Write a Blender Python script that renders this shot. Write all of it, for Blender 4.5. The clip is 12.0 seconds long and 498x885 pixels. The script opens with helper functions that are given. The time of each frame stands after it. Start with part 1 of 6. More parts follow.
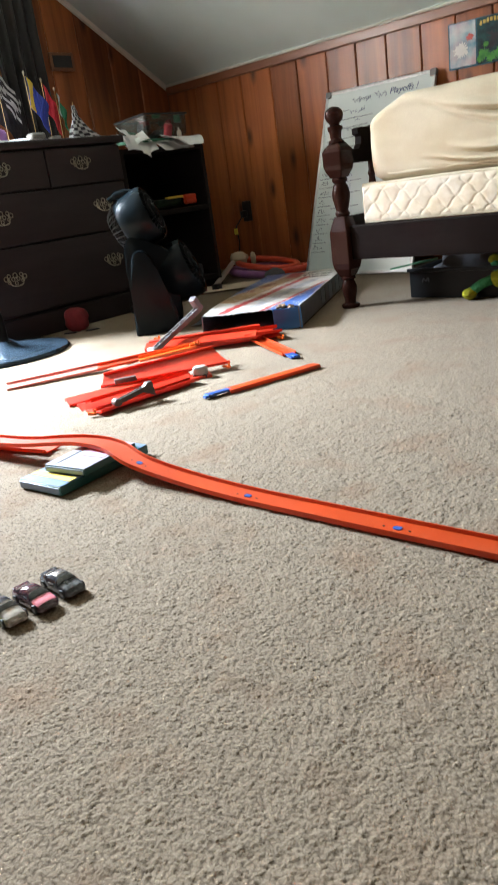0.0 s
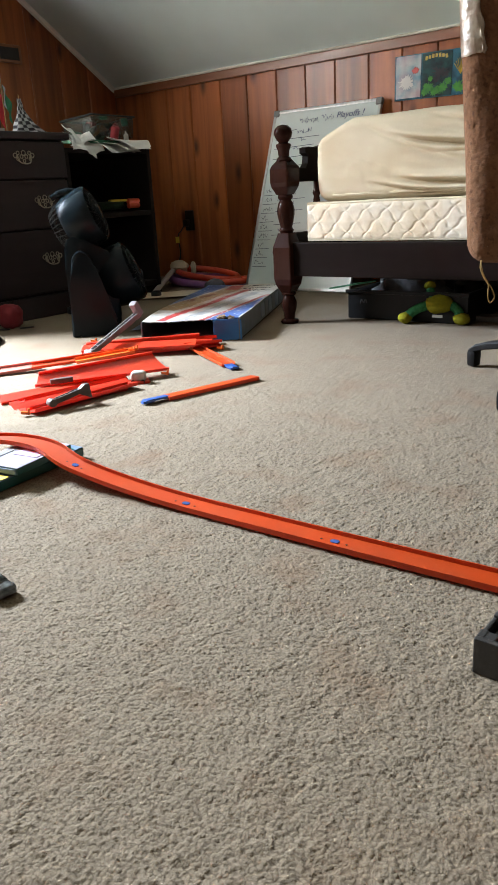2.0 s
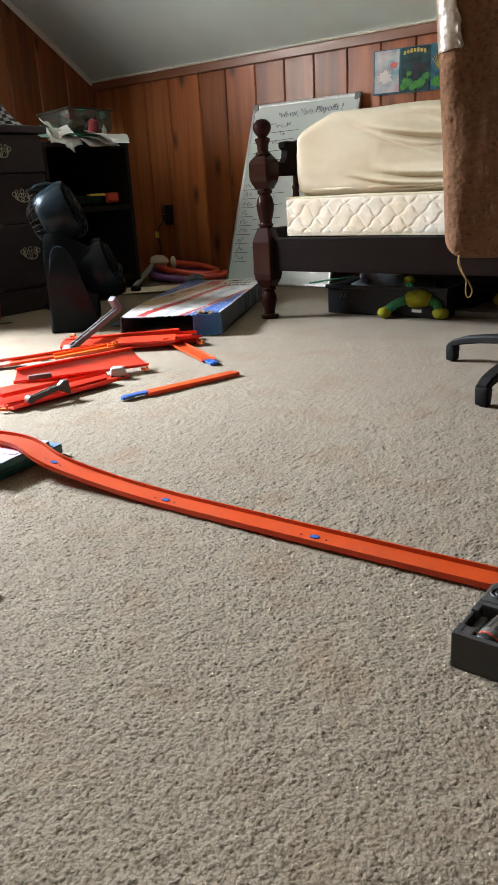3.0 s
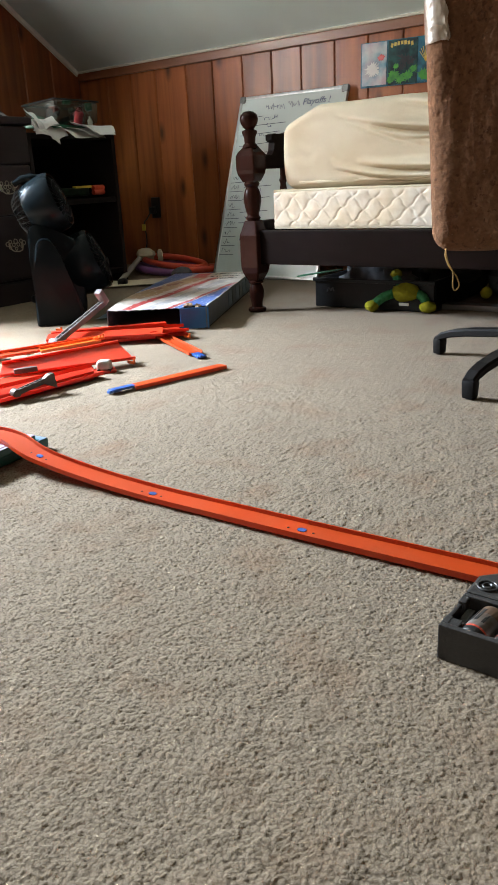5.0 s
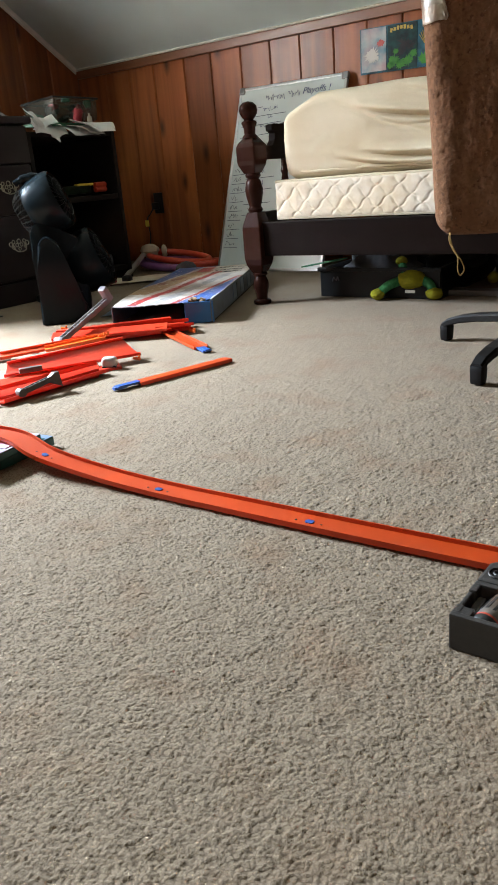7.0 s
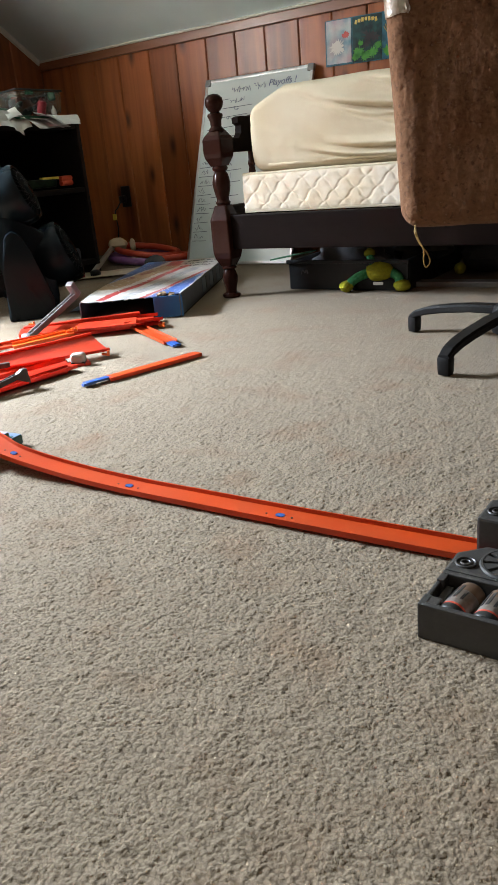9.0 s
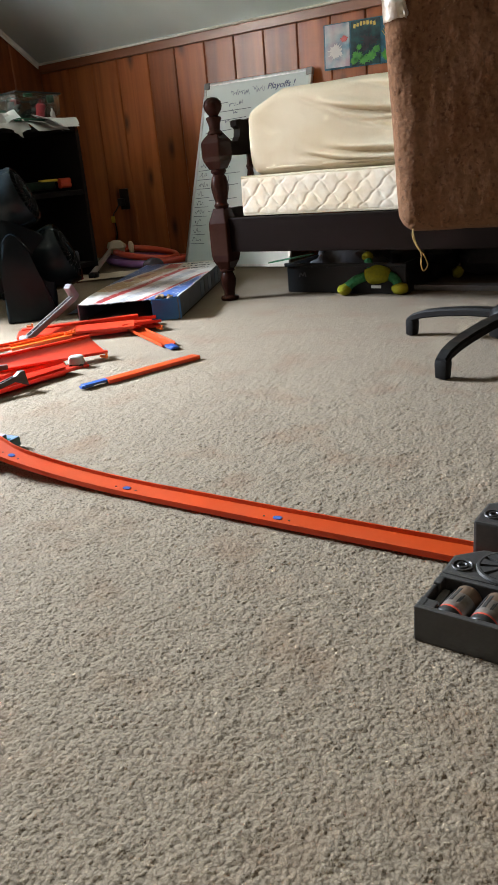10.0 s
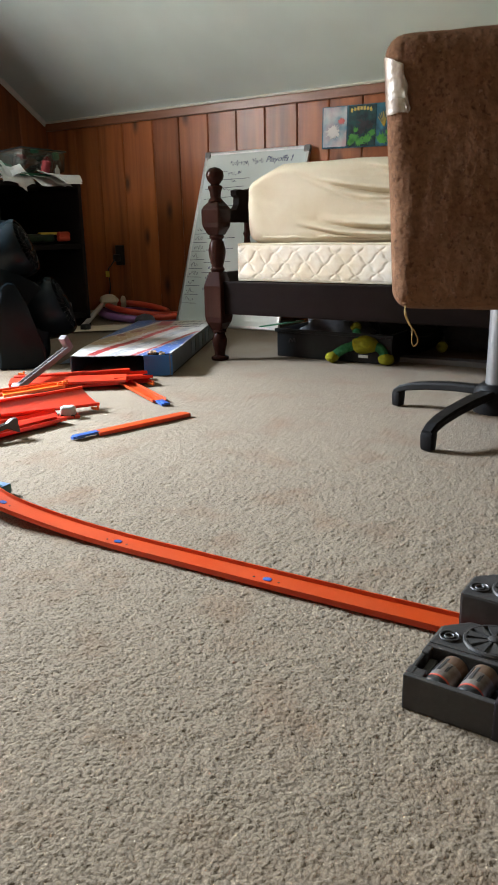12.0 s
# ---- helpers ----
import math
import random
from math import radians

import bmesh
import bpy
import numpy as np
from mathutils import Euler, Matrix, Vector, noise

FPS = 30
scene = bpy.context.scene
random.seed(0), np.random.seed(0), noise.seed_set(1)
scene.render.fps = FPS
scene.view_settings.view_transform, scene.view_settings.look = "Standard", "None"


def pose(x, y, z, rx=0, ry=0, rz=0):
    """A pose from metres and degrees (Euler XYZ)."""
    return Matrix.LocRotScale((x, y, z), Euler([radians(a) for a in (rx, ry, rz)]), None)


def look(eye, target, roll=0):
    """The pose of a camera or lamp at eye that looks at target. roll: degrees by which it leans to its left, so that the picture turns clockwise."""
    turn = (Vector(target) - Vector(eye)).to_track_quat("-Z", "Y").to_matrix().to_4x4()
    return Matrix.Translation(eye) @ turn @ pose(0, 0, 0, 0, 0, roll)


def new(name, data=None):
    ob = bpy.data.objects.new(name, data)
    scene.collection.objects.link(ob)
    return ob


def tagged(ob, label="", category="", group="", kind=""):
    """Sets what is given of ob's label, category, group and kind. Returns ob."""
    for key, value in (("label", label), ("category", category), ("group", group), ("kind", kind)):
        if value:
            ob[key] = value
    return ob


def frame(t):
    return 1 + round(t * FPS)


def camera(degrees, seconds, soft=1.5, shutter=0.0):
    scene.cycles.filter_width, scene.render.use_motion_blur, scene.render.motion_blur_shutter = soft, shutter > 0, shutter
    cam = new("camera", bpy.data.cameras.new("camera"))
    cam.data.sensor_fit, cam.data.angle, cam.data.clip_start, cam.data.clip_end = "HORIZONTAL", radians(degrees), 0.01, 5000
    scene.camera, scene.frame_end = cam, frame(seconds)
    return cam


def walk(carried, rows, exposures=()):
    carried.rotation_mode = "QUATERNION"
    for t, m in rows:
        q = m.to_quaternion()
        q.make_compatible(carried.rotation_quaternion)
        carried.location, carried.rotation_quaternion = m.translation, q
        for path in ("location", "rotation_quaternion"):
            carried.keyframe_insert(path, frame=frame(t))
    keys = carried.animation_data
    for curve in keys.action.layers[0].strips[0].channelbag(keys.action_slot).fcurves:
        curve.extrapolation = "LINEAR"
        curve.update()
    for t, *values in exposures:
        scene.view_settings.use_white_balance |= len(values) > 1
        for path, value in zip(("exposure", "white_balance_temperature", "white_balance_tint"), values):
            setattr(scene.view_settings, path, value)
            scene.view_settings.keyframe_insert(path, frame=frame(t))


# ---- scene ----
cam = camera(37.1, 12.0, soft=1.5, shutter=0.3)
PATH = [
    (0, (0.387, 0.163, 0.403), (-0.941, 1.512, -0.245), -8.2),
    (0.3, (0.382, 0.159, 0.403), (-0.962, 1.523, -0.176), -7.6),
    (0.5, (0.378, 0.157, 0.403), (-0.944, 1.53, -0.201), -6.7),
    (0.7, (0.378, 0.156, 0.402), (-0.852, 1.613, -0.200), -5.4),
    (1, (0.378, 0.157, 0.401), (-0.84, 1.615, -0.224), -5.3),
    (1.5, (0.377, 0.149, 0.406), (-0.805, 1.636, -0.218), -4.0),
    (2, (0.372, 0.15, 0.401), (-0.809, 1.633, -0.236), -3.3),
    (2.3, (0.373, 0.157, 0.400), (-0.802, 1.641, -0.247), -4.5),
    (2.5, (0.383, 0.16, 0.402), (-0.767, 1.668, -0.233), -5.5),
    (2.7, (0.379, 0.160, 0.400), (-0.740, 1.679, -0.265), -5.2),
    (3, (0.374, 0.153, 0.402), (-0.766, 1.661, -0.251), -3.2),
    (5, (0.373, 0.156, 0.4), (-0.738, 1.678, -0.27), -3.0),
    (5.5, (0.372, 0.152, 0.4), (-0.737, 1.682, -0.257), -2.2),
    (6, (0.371, 0.152, 0.4), (-0.738, 1.68, -0.259), -2.2),
    (6.5, (0.369, 0.155, 0.397), (-0.736, 1.67, -0.3), -2.6),
    (6.7, (0.369, 0.163, 0.395), (-0.731, 1.676, -0.311), -3.8),
    (7, (0.374, 0.168, 0.394), (-0.76, 1.667, -0.289), -5.0),
    (7.5, (0.383, 0.17, 0.397), (-0.718, 1.699, -0.271), -6.3),
    (9.5, (0.378, 0.17, 0.396), (-0.69, 1.703, -0.316), -5.1),
    (10, (0.38, 0.169, 0.397), (-0.689, 1.707, -0.304), -5.1),
    (10.5, (0.379, 0.167, 0.398), (-0.703, 1.698, -0.298), -5.1),
    (11, (0.378, 0.168, 0.396), (-0.706, 1.694, -0.308), -5.1),
    (11.5, (0.374, 0.164, 0.395), (-0.755, 1.673, -0.277), -4.5),
    (11.7, (0.375, 0.156, 0.402), (-0.681, 1.742, -0.207), -4.1),
    (12, (0.371, 0.138, 0.411), (-0.662, 1.757, -0.147), -1.1),
]
walk(cam, [(t, look(eye, target, roll)) for t, eye, target, roll in PATH],
     exposures=[(0.0, -0.09), (0.5, -0.36), (1.2, -0.29), (12.0, -0.30)])

# ---- world and light ----
world = bpy.data.worlds.new("sky")
scene.world = world
world.use_nodes = True
wn = world.node_tree.nodes
sky = wn.new("ShaderNodeTexSky")
sky.sky_type = 'NISHITA'
sky.sun_disc = False
sky.sun_elevation, sky.sun_rotation = radians(48), radians(140)
wn["Background"].inputs["Strength"].default_value = 0.05
world.node_tree.links.new(sky.outputs["Color"], wn["Background"].inputs["Color"])


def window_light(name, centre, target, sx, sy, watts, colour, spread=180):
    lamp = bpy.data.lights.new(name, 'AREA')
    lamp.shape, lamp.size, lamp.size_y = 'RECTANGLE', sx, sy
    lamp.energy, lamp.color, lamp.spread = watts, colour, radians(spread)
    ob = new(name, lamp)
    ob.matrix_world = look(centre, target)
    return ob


window_light("window_daylight", (-2.82, 0.90, 1.08), (-1.40, 1.00, 1.12), 0.84, 1.10, 72, (1.03, 0.95, 0.86), 176)
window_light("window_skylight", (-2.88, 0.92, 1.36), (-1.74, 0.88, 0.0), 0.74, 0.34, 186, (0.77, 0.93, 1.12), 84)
window_light("rear_window_daylight", (0.4, -2.02, 1.25), (-0.4, 1.6, 0.1), 1.3, 0.9, 2.2, (1.0, 0.82, 0.60), 120)


# ---- materials ----
def mat(name, base, rough=0.6, metal=0.0, second=None, scale=30.0, amount=0.5, bump=0.0, bump_scale=None,
        stretch=(1, 1, 1), spec=0.5, coat=0.0, per_object=0.0, detail=5.0, big=None, big_scale=3.0, big_amount=0.35, fleck=None, fleck_scale=95.0, pit=None):
    """A two-scale noise material: base and second mixed by a fine noise, big stains over it, fine relief."""
    m = bpy.data.materials.new(name)
    m.use_nodes = True
    nt = m.node_tree
    n, l = nt.nodes, nt.links
    b = n["Principled BSDF"]
    b.inputs["Roughness"].default_value = rough
    b.inputs["Metallic"].default_value = metal
    b.inputs["Specular IOR Level"].default_value = spec
    b.inputs["Coat Weight"].default_value = coat
    b.inputs["Coat Roughness"].default_value = 0.08
    tc = n.new("ShaderNodeTexCoord")
    mp = n.new("ShaderNodeMapping")
    mp.inputs["Scale"].default_value = stretch
    l.new(tc.outputs["Object"], mp.inputs["Vector"])
    fine = n.new("ShaderNodeTexNoise")
    fine.inputs["Scale"].default_value = scale
    fine.inputs["Detail"].default_value = detail
    l.new(mp.outputs["Vector"], fine.inputs["Vector"])
    second = second or tuple(c * 0.7 for c in base)
    ramp = n.new("ShaderNodeMapRange")
    ramp.inputs["From Min"].default_value, ramp.inputs["From Max"].default_value = 0.35, 0.65
    ramp.inputs["To Max"].default_value = amount
    l.new(fine.outputs["Fac"], ramp.inputs["Value"])
    mix = n.new("ShaderNodeMix")
    mix.data_type = 'RGBA'
    mix.inputs["A"].default_value = (*base, 1)
    mix.inputs["B"].default_value = (*second, 1)
    l.new(ramp.outputs["Result"], mix.inputs["Factor"])
    out = mix.outputs["Result"]
    if big is not None:
        coarse = n.new("ShaderNodeTexNoise")
        coarse.inputs["Scale"].default_value = big_scale
        coarse.inputs["Detail"].default_value = 3
        l.new(tc.outputs["Object"], coarse.inputs["Vector"])
        r2 = n.new("ShaderNodeMapRange")
        r2.inputs["From Min"].default_value, r2.inputs["From Max"].default_value = 0.42, 0.7
        r2.inputs["To Max"].default_value = big_amount
        l.new(coarse.outputs["Fac"], r2.inputs["Value"])
        m2 = n.new("ShaderNodeMix")
        m2.data_type = 'RGBA'
        m2.inputs["B"].default_value = (*big, 1)
        l.new(r2.outputs["Result"], m2.inputs["Factor"])
        l.new(out, m2.inputs["A"])
        out = m2.outputs["Result"]
    if pit is not None:
        pt = n.new("ShaderNodeTexNoise")
        pt.inputs["Scale"].default_value, pt.inputs["Detail"].default_value = 120, 2
        l.new(tc.outputs["Object"], pt.inputs["Vector"])
        pr = n.new("ShaderNodeMapRange")
        pr.inputs["From Min"].default_value, pr.inputs["From Max"].default_value, pr.inputs["To Max"].default_value = 0.59, 0.70, 0.6
        l.new(pt.outputs["Fac"], pr.inputs["Value"])
        pm = n.new("ShaderNodeMix")
        pm.data_type = 'RGBA'
        pm.inputs["B"].default_value = (*pit, 1)
        l.new(pr.outputs["Result"], pm.inputs["Factor"])
        l.new(out, pm.inputs["A"])
        out = pm.outputs["Result"]
    if fleck is not None:
        ft = n.new("ShaderNodeTexNoise")
        ft.inputs["Scale"].default_value, ft.inputs["Detail"].default_value = fleck_scale, 2
        l.new(tc.outputs["Object"], ft.inputs["Vector"])
        fr = n.new("ShaderNodeMapRange")
        fr.inputs["From Min"].default_value, fr.inputs["From Max"].default_value = 0.69, 0.78
        l.new(ft.outputs["Fac"], fr.inputs["Value"])
        fm = n.new("ShaderNodeMix")
        fm.data_type = 'RGBA'
        fm.inputs["B"].default_value = (*fleck, 1)
        l.new(fr.outputs["Result"], fm.inputs["Factor"])
        l.new(out, fm.inputs["A"])
        out = fm.outputs["Result"]
    if per_object:
        info = n.new("ShaderNodeObjectInfo")
        hsv = n.new("ShaderNodeHueSaturation")
        r3 = n.new("ShaderNodeMapRange")
        r3.inputs["To Min"].default_value, r3.inputs["To Max"].default_value = 1 - per_object, 1 + per_object
        l.new(info.outputs["Random"], r3.inputs["Value"])
        l.new(r3.outputs["Result"], hsv.inputs["Value"])
        l.new(out, hsv.inputs["Color"])
        out = hsv.outputs["Color"]
    l.new(out, b.inputs["Base Color"])
    if bump:
        bt = n.new("ShaderNodeTexNoise")
        bt.inputs["Scale"].default_value = bump_scale or scale
        bt.inputs["Detail"].default_value = 4
        l.new(mp.outputs["Vector"], bt.inputs["Vector"])
        bp = n.new("ShaderNodeBump")
        bp.inputs["Strength"].default_value = bump
        bp.inputs["Distance"].default_value = 0.004
        l.new(bt.outputs["Fac"], bp.inputs["Height"])
        l.new(bp.outputs["Normal"], b.inputs["Normal"])
    return m


def pine_mat(name, light, dark, axis_scale):
    """Knotty pine: stretched grain, soft figure and dark round knots; each board shifted by its own random."""
    m = bpy.data.materials.new(name)
    m.use_nodes = True
    n, l = m.node_tree.nodes, m.node_tree.links
    b = n["Principled BSDF"]
    b.inputs["Roughness"].default_value = 0.3
    b.inputs["Specular IOR Level"].default_value = 0.28
    b.inputs["Coat Weight"].default_value = 0.04
    b.inputs["Coat Roughness"].default_value = 0.2
    tc, info = n.new("ShaderNodeTexCoord"), n.new("ShaderNodeObjectInfo")
    shift = n.new("ShaderNodeVectorMath")
    shift.operation = 'MULTIPLY_ADD'
    shift.inputs[1].default_value = (7.3, 3.1, 11.7)
    l.new(info.outputs["Random"], shift.inputs[0])
    l.new(tc.outputs["Object"], shift.inputs[2])
    mp = n.new("ShaderNodeMapping")
    mp.inputs["Scale"].default_value = axis_scale
    l.new(shift.outputs["Vector"], mp.inputs["Vector"])
    grain = n.new("ShaderNodeTexNoise")
    grain.inputs["Scale"].default_value, grain.inputs["Detail"].default_value = 26, 6
    grain.inputs["Distortion"].default_value = 0.6
    l.new(mp.outputs["Vector"], grain.inputs["Vector"])
    figure = n.new("ShaderNodeTexNoise")
    figure.inputs["Scale"].default_value, figure.inputs["Detail"].default_value = 9, 3
    l.new(mp.outputs["Vector"], figure.inputs["Vector"])
    add = n.new("ShaderNodeMath")
    add.operation = 'ADD'
    l.new(grain.outputs["Fac"], add.inputs[0])
    l.new(figure.outputs["Fac"], add.inputs[1])
    rng = n.new("ShaderNodeMapRange")
    rng.inputs["From Min"].default_value, rng.inputs["From Max"].default_value = 0.70, 1.42
    l.new(add.outputs["Value"], rng.inputs["Value"])
    mix = n.new("ShaderNodeMix")
    mix.data_type = 'RGBA'
    mix.inputs["A"].default_value, mix.inputs["B"].default_value = (*light, 1), (*dark, 1)
    l.new(rng.outputs["Result"], mix.inputs["Factor"])
    # knots
    sep = n.new("ShaderNodeSeparateXYZ")
    l.new(shift.outputs["Vector"], sep.inputs["Vector"])
    both = n.new("ShaderNodeMath")
    both.operation = 'ADD'
    l.new(sep.outputs["X"], both.inputs[0])
    l.new(sep.outputs["Y"], both.inputs[1])
    flat = n.new("ShaderNodeCombineXYZ")
    l.new(both.outputs["Value"], flat.inputs["X"])
    l.new(sep.outputs["Z"], flat.inputs["Y"])
    kmp = n.new("ShaderNodeMapping")
    kmp.inputs["Scale"].default_value = (4.2, 1.7, 1)
    l.new(flat.outputs["Vector"], kmp.inputs["Vector"])
    kn = n.new("ShaderNodeTexVoronoi")
    kn.voronoi_dimensions = '2D'
    kn.inputs["Scale"].default_value = 1.0
    l.new(kmp.outputs["Vector"], kn.inputs["Vector"])
    kr = n.new("ShaderNodeMapRange")
    kr.inputs["From Min"].default_value, kr.inputs["From Max"].default_value = 0.02, 0.10
    kr.inputs["To Min"].default_value, kr.inputs["To Max"].default_value = 0.85, 0.0
    l.new(kn.outputs["Distance"], kr.inputs["Value"])
    km = n.new("ShaderNodeMix")
    km.data_type = 'RGBA'
    km.inputs["B"].default_value = (0.035, 0.012, 0.006, 1)
    l.new(kr.outputs["Result"], km.inputs["Factor"])
    l.new(mix.outputs["Result"], km.inputs["A"])
    hsv = n.new("ShaderNodeHueSaturation")
    r3 = n.new("ShaderNodeMapRange")
    r3.inputs["To Min"].default_value, r3.inputs["To Max"].default_value = 0.75, 1.2
    l.new(info.outputs["Random"], r3.inputs["Value"])
    l.new(r3.outputs["Result"], hsv.inputs["Value"])
    l.new(km.outputs["Result"], hsv.inputs["Color"])
    l.new(hsv.outputs["Color"], b.inputs["Base Color"])
    bp = n.new("ShaderNodeBump")
    bp.inputs["Strength"].default_value, bp.inputs["Distance"].default_value = 0.25, 0.002
    l.new(grain.outputs["Fac"], bp.inputs["Height"])
    l.new(bp.outputs["Normal"], b.inputs["Normal"])
    return m


def glass_mat(name, tint=(0.9, 0.95, 1.0)):
    m = bpy.data.materials.new(name)
    m.use_nodes = True
    b = m.node_tree.nodes["Principled BSDF"]
    b.inputs["Base Color"].default_value = (*tint, 1)
    b.inputs["Transmission Weight"].default_value = 1
    b.inputs["Roughness"].default_value = 0.02
    return m




def carpet_mat():
    """Cut-pile carpet: tuft grain, shade of the gaps between tufts painted in at two sizes, and large faint traffic
    stains.
    """
    m = bpy.data.materials.new("carpet_pile")
    m.use_nodes = True
    n, l = m.node_tree.nodes, m.node_tree.links
    b = n["Principled BSDF"]
    b.inputs["Roughness"].default_value, b.inputs["Specular IOR Level"].default_value = 0.95, 0.08
    b.inputs["Sheen Weight"].default_value = 0.05
    tc = n.new("ShaderNodeTexCoord")
    colour, height = None, None
    mixrgb = n.new("ShaderNodeRGB")
    mixrgb.outputs[0].default_value = (0.222, 0.171, 0.117, 1)
    colour = mixrgb.outputs[0]
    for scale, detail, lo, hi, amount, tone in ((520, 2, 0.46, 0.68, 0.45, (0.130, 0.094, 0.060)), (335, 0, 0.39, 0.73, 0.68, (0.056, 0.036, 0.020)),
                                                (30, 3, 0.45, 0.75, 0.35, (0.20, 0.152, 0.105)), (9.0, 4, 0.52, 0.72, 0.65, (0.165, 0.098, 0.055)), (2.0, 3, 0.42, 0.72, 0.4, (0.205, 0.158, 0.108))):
        if detail:
            t = n.new("ShaderNodeTexNoise")
            t.inputs["Detail"].default_value = detail
            l.new(tc.outputs["Object"], t.inputs["Vector"])
            value = t.outputs["Fac"]
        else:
            # tuft heads: rounded cells, bent by a little noise, gap shade painted as dark colour
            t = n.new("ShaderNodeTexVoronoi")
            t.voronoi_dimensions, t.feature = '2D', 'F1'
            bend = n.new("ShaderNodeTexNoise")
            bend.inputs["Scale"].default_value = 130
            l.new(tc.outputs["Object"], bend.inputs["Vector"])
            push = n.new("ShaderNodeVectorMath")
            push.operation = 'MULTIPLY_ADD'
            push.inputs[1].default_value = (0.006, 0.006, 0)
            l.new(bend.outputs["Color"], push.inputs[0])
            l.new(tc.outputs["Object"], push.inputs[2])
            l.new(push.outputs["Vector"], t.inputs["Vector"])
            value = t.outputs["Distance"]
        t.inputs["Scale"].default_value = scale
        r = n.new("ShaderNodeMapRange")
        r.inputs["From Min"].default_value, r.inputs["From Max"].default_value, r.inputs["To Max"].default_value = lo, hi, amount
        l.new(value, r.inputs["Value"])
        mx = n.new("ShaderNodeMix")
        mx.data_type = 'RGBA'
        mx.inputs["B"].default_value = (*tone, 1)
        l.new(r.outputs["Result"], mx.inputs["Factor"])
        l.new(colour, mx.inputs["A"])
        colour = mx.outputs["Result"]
        if scale > 100:
            if height is None:
                height = value
            else:
                ad = n.new("ShaderNodeMath")
                ad.operation = 'ADD'
                l.new(height, ad.inputs[0])
                l.new(value, ad.inputs[1])
                height = ad.outputs["Value"]
    l.new(colour, b.inputs["Base Color"])
    bp = n.new("ShaderNodeBump")
    bp.invert = True
    bp.inputs["Strength"].default_value, bp.inputs["Distance"].default_value = 0.28, 0.0018
    l.new(height, bp.inputs["Height"])
    l.new(bp.outputs["Normal"], b.inputs["Normal"])
    return m


def let_through(m, share):
    """Thin coloured plastic: part of the light passes through and takes its colour."""
    n, l = m.node_tree.nodes, m.node_tree.links
    b, out = n["Principled BSDF"], n["Material Output"]
    thin, mix = n.new("ShaderNodeBsdfTranslucent"), n.new("ShaderNodeMixShader")
    l.new(b.inputs["Base Color"].links[0].from_socket, thin.inputs["Color"])
    mix.inputs["Fac"].default_value = share
    l.new(b.outputs["BSDF"], mix.inputs[1])
    l.new(thin.outputs["BSDF"], mix.inputs[2])
    l.new(mix.outputs["Shader"], out.inputs["Surface"])


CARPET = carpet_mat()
PINE = pine_mat("knotty_pine", (0.375, 0.114, 0.034), (0.110, 0.030, 0.010), (1.0, 1.0, 0.07))
PINE_DARK = mat("pine_trim", (0.20, 0.07, 0.026), 0.35, second=(0.12, 0.038, 0.014), scale=40, stretch=(0.1, 1, 1), bump=0.15, coat=0.05)
CEIL = mat("ceiling_paint", (0.60, 0.69, 0.66), 0.85, second=(0.54, 0.62, 0.59), scale=6, amount=0.4, bump=0.15, bump_scale=160,
           big=(0.46, 0.53, 0.515), big_scale=2.2, big_amount=0.5)
WHITE = mat("white_paint", (0.72, 0.71, 0.66), 0.55, second=(0.6, 0.58, 0.52), scale=25, amount=0.5, bump=0.1)
PLASTER = mat("plaster", (0.55, 0.50, 0.43), 0.9, scale=12, amount=0.3, bump=0.2)
MAHOGANY = mat("dark_mahogany", (0.022, 0.0078, 0.0048), 0.2, second=(0.026, 0.008, 0.006), scale=35, stretch=(1, 1, 0.12), coat=0.0, bump=0.04, spec=0.08)
ESPRESSO = mat("dark_stained_wood", (0.007, 0.0036, 0.0026), 0.5, second=(0.004, 0.0022, 0.0016), scale=45, stretch=(0.1, 1, 1), spec=0.04, bump=0.1)
DRESSER = mat("dark_walnut", (0.024, 0.017, 0.018), 0.5, second=(0.015, 0.011, 0.012), scale=40, stretch=(1, 0.1, 1), bump=0.12, spec=0.25)
SHELFBLACK = mat("black_shelf_wood", (0.014, 0.011, 0.010), 0.7, spec=0.15, scale=40, stretch=(1, 0.1, 1), bump=0.1)
BRASS = mat("aged_brass", (0.34, 0.31, 0.25), 0.45, 1.0, second=(0.22, 0.19, 0.14), scale=80, bump=0.2)
SHEET = mat("cream_sheet", (0.65, 0.58, 0.44), 0.9, second=(0.57, 0.50, 0.365), scale=420, amount=0.6, bump=0.15, bump_scale=500, spec=0.2,
            big=(0.50, 0.39, 0.23), big_scale=4.5, big_amount=0.6)
QUILT = mat("quilted_ticking", (0.68, 0.62, 0.53), 0.75, second=(0.58, 0.49, 0.37), scale=55, amount=0.7, bump=0.15, spec=0.3,
            big=(0.62, 0.47, 0.27), big_scale=5, big_amount=0.5)
BOARD = mat("whiteboard_enamel", (0.64, 0.71, 0.70), 0.2, second=(0.58, 0.66, 0.66), scale=5, amount=0.6, spec=0.5)
ALU = mat("brushed_aluminium", (0.62, 0.63, 0.63), 0.35, 1.0, scale=90, stretch=(1, 1, 0.05))
INK = mat("blue_marker", (0.03, 0.04, 0.16), 0.6, scale=60)
INKGREY = mat("grey_marker", (0.07, 0.085, 0.13), 0.6, scale=60)
ORANGE = mat("orange_track_plastic", (0.62, 0.070, 0.007), 0.4, second=(0.54, 0.052, 0.006), scale=12, amount=0.5, bump=0.05, bump_scale=300, per_object=0.06,
             big=(0.50, 0.07, 0.018), big_scale=14, big_amount=0.5)
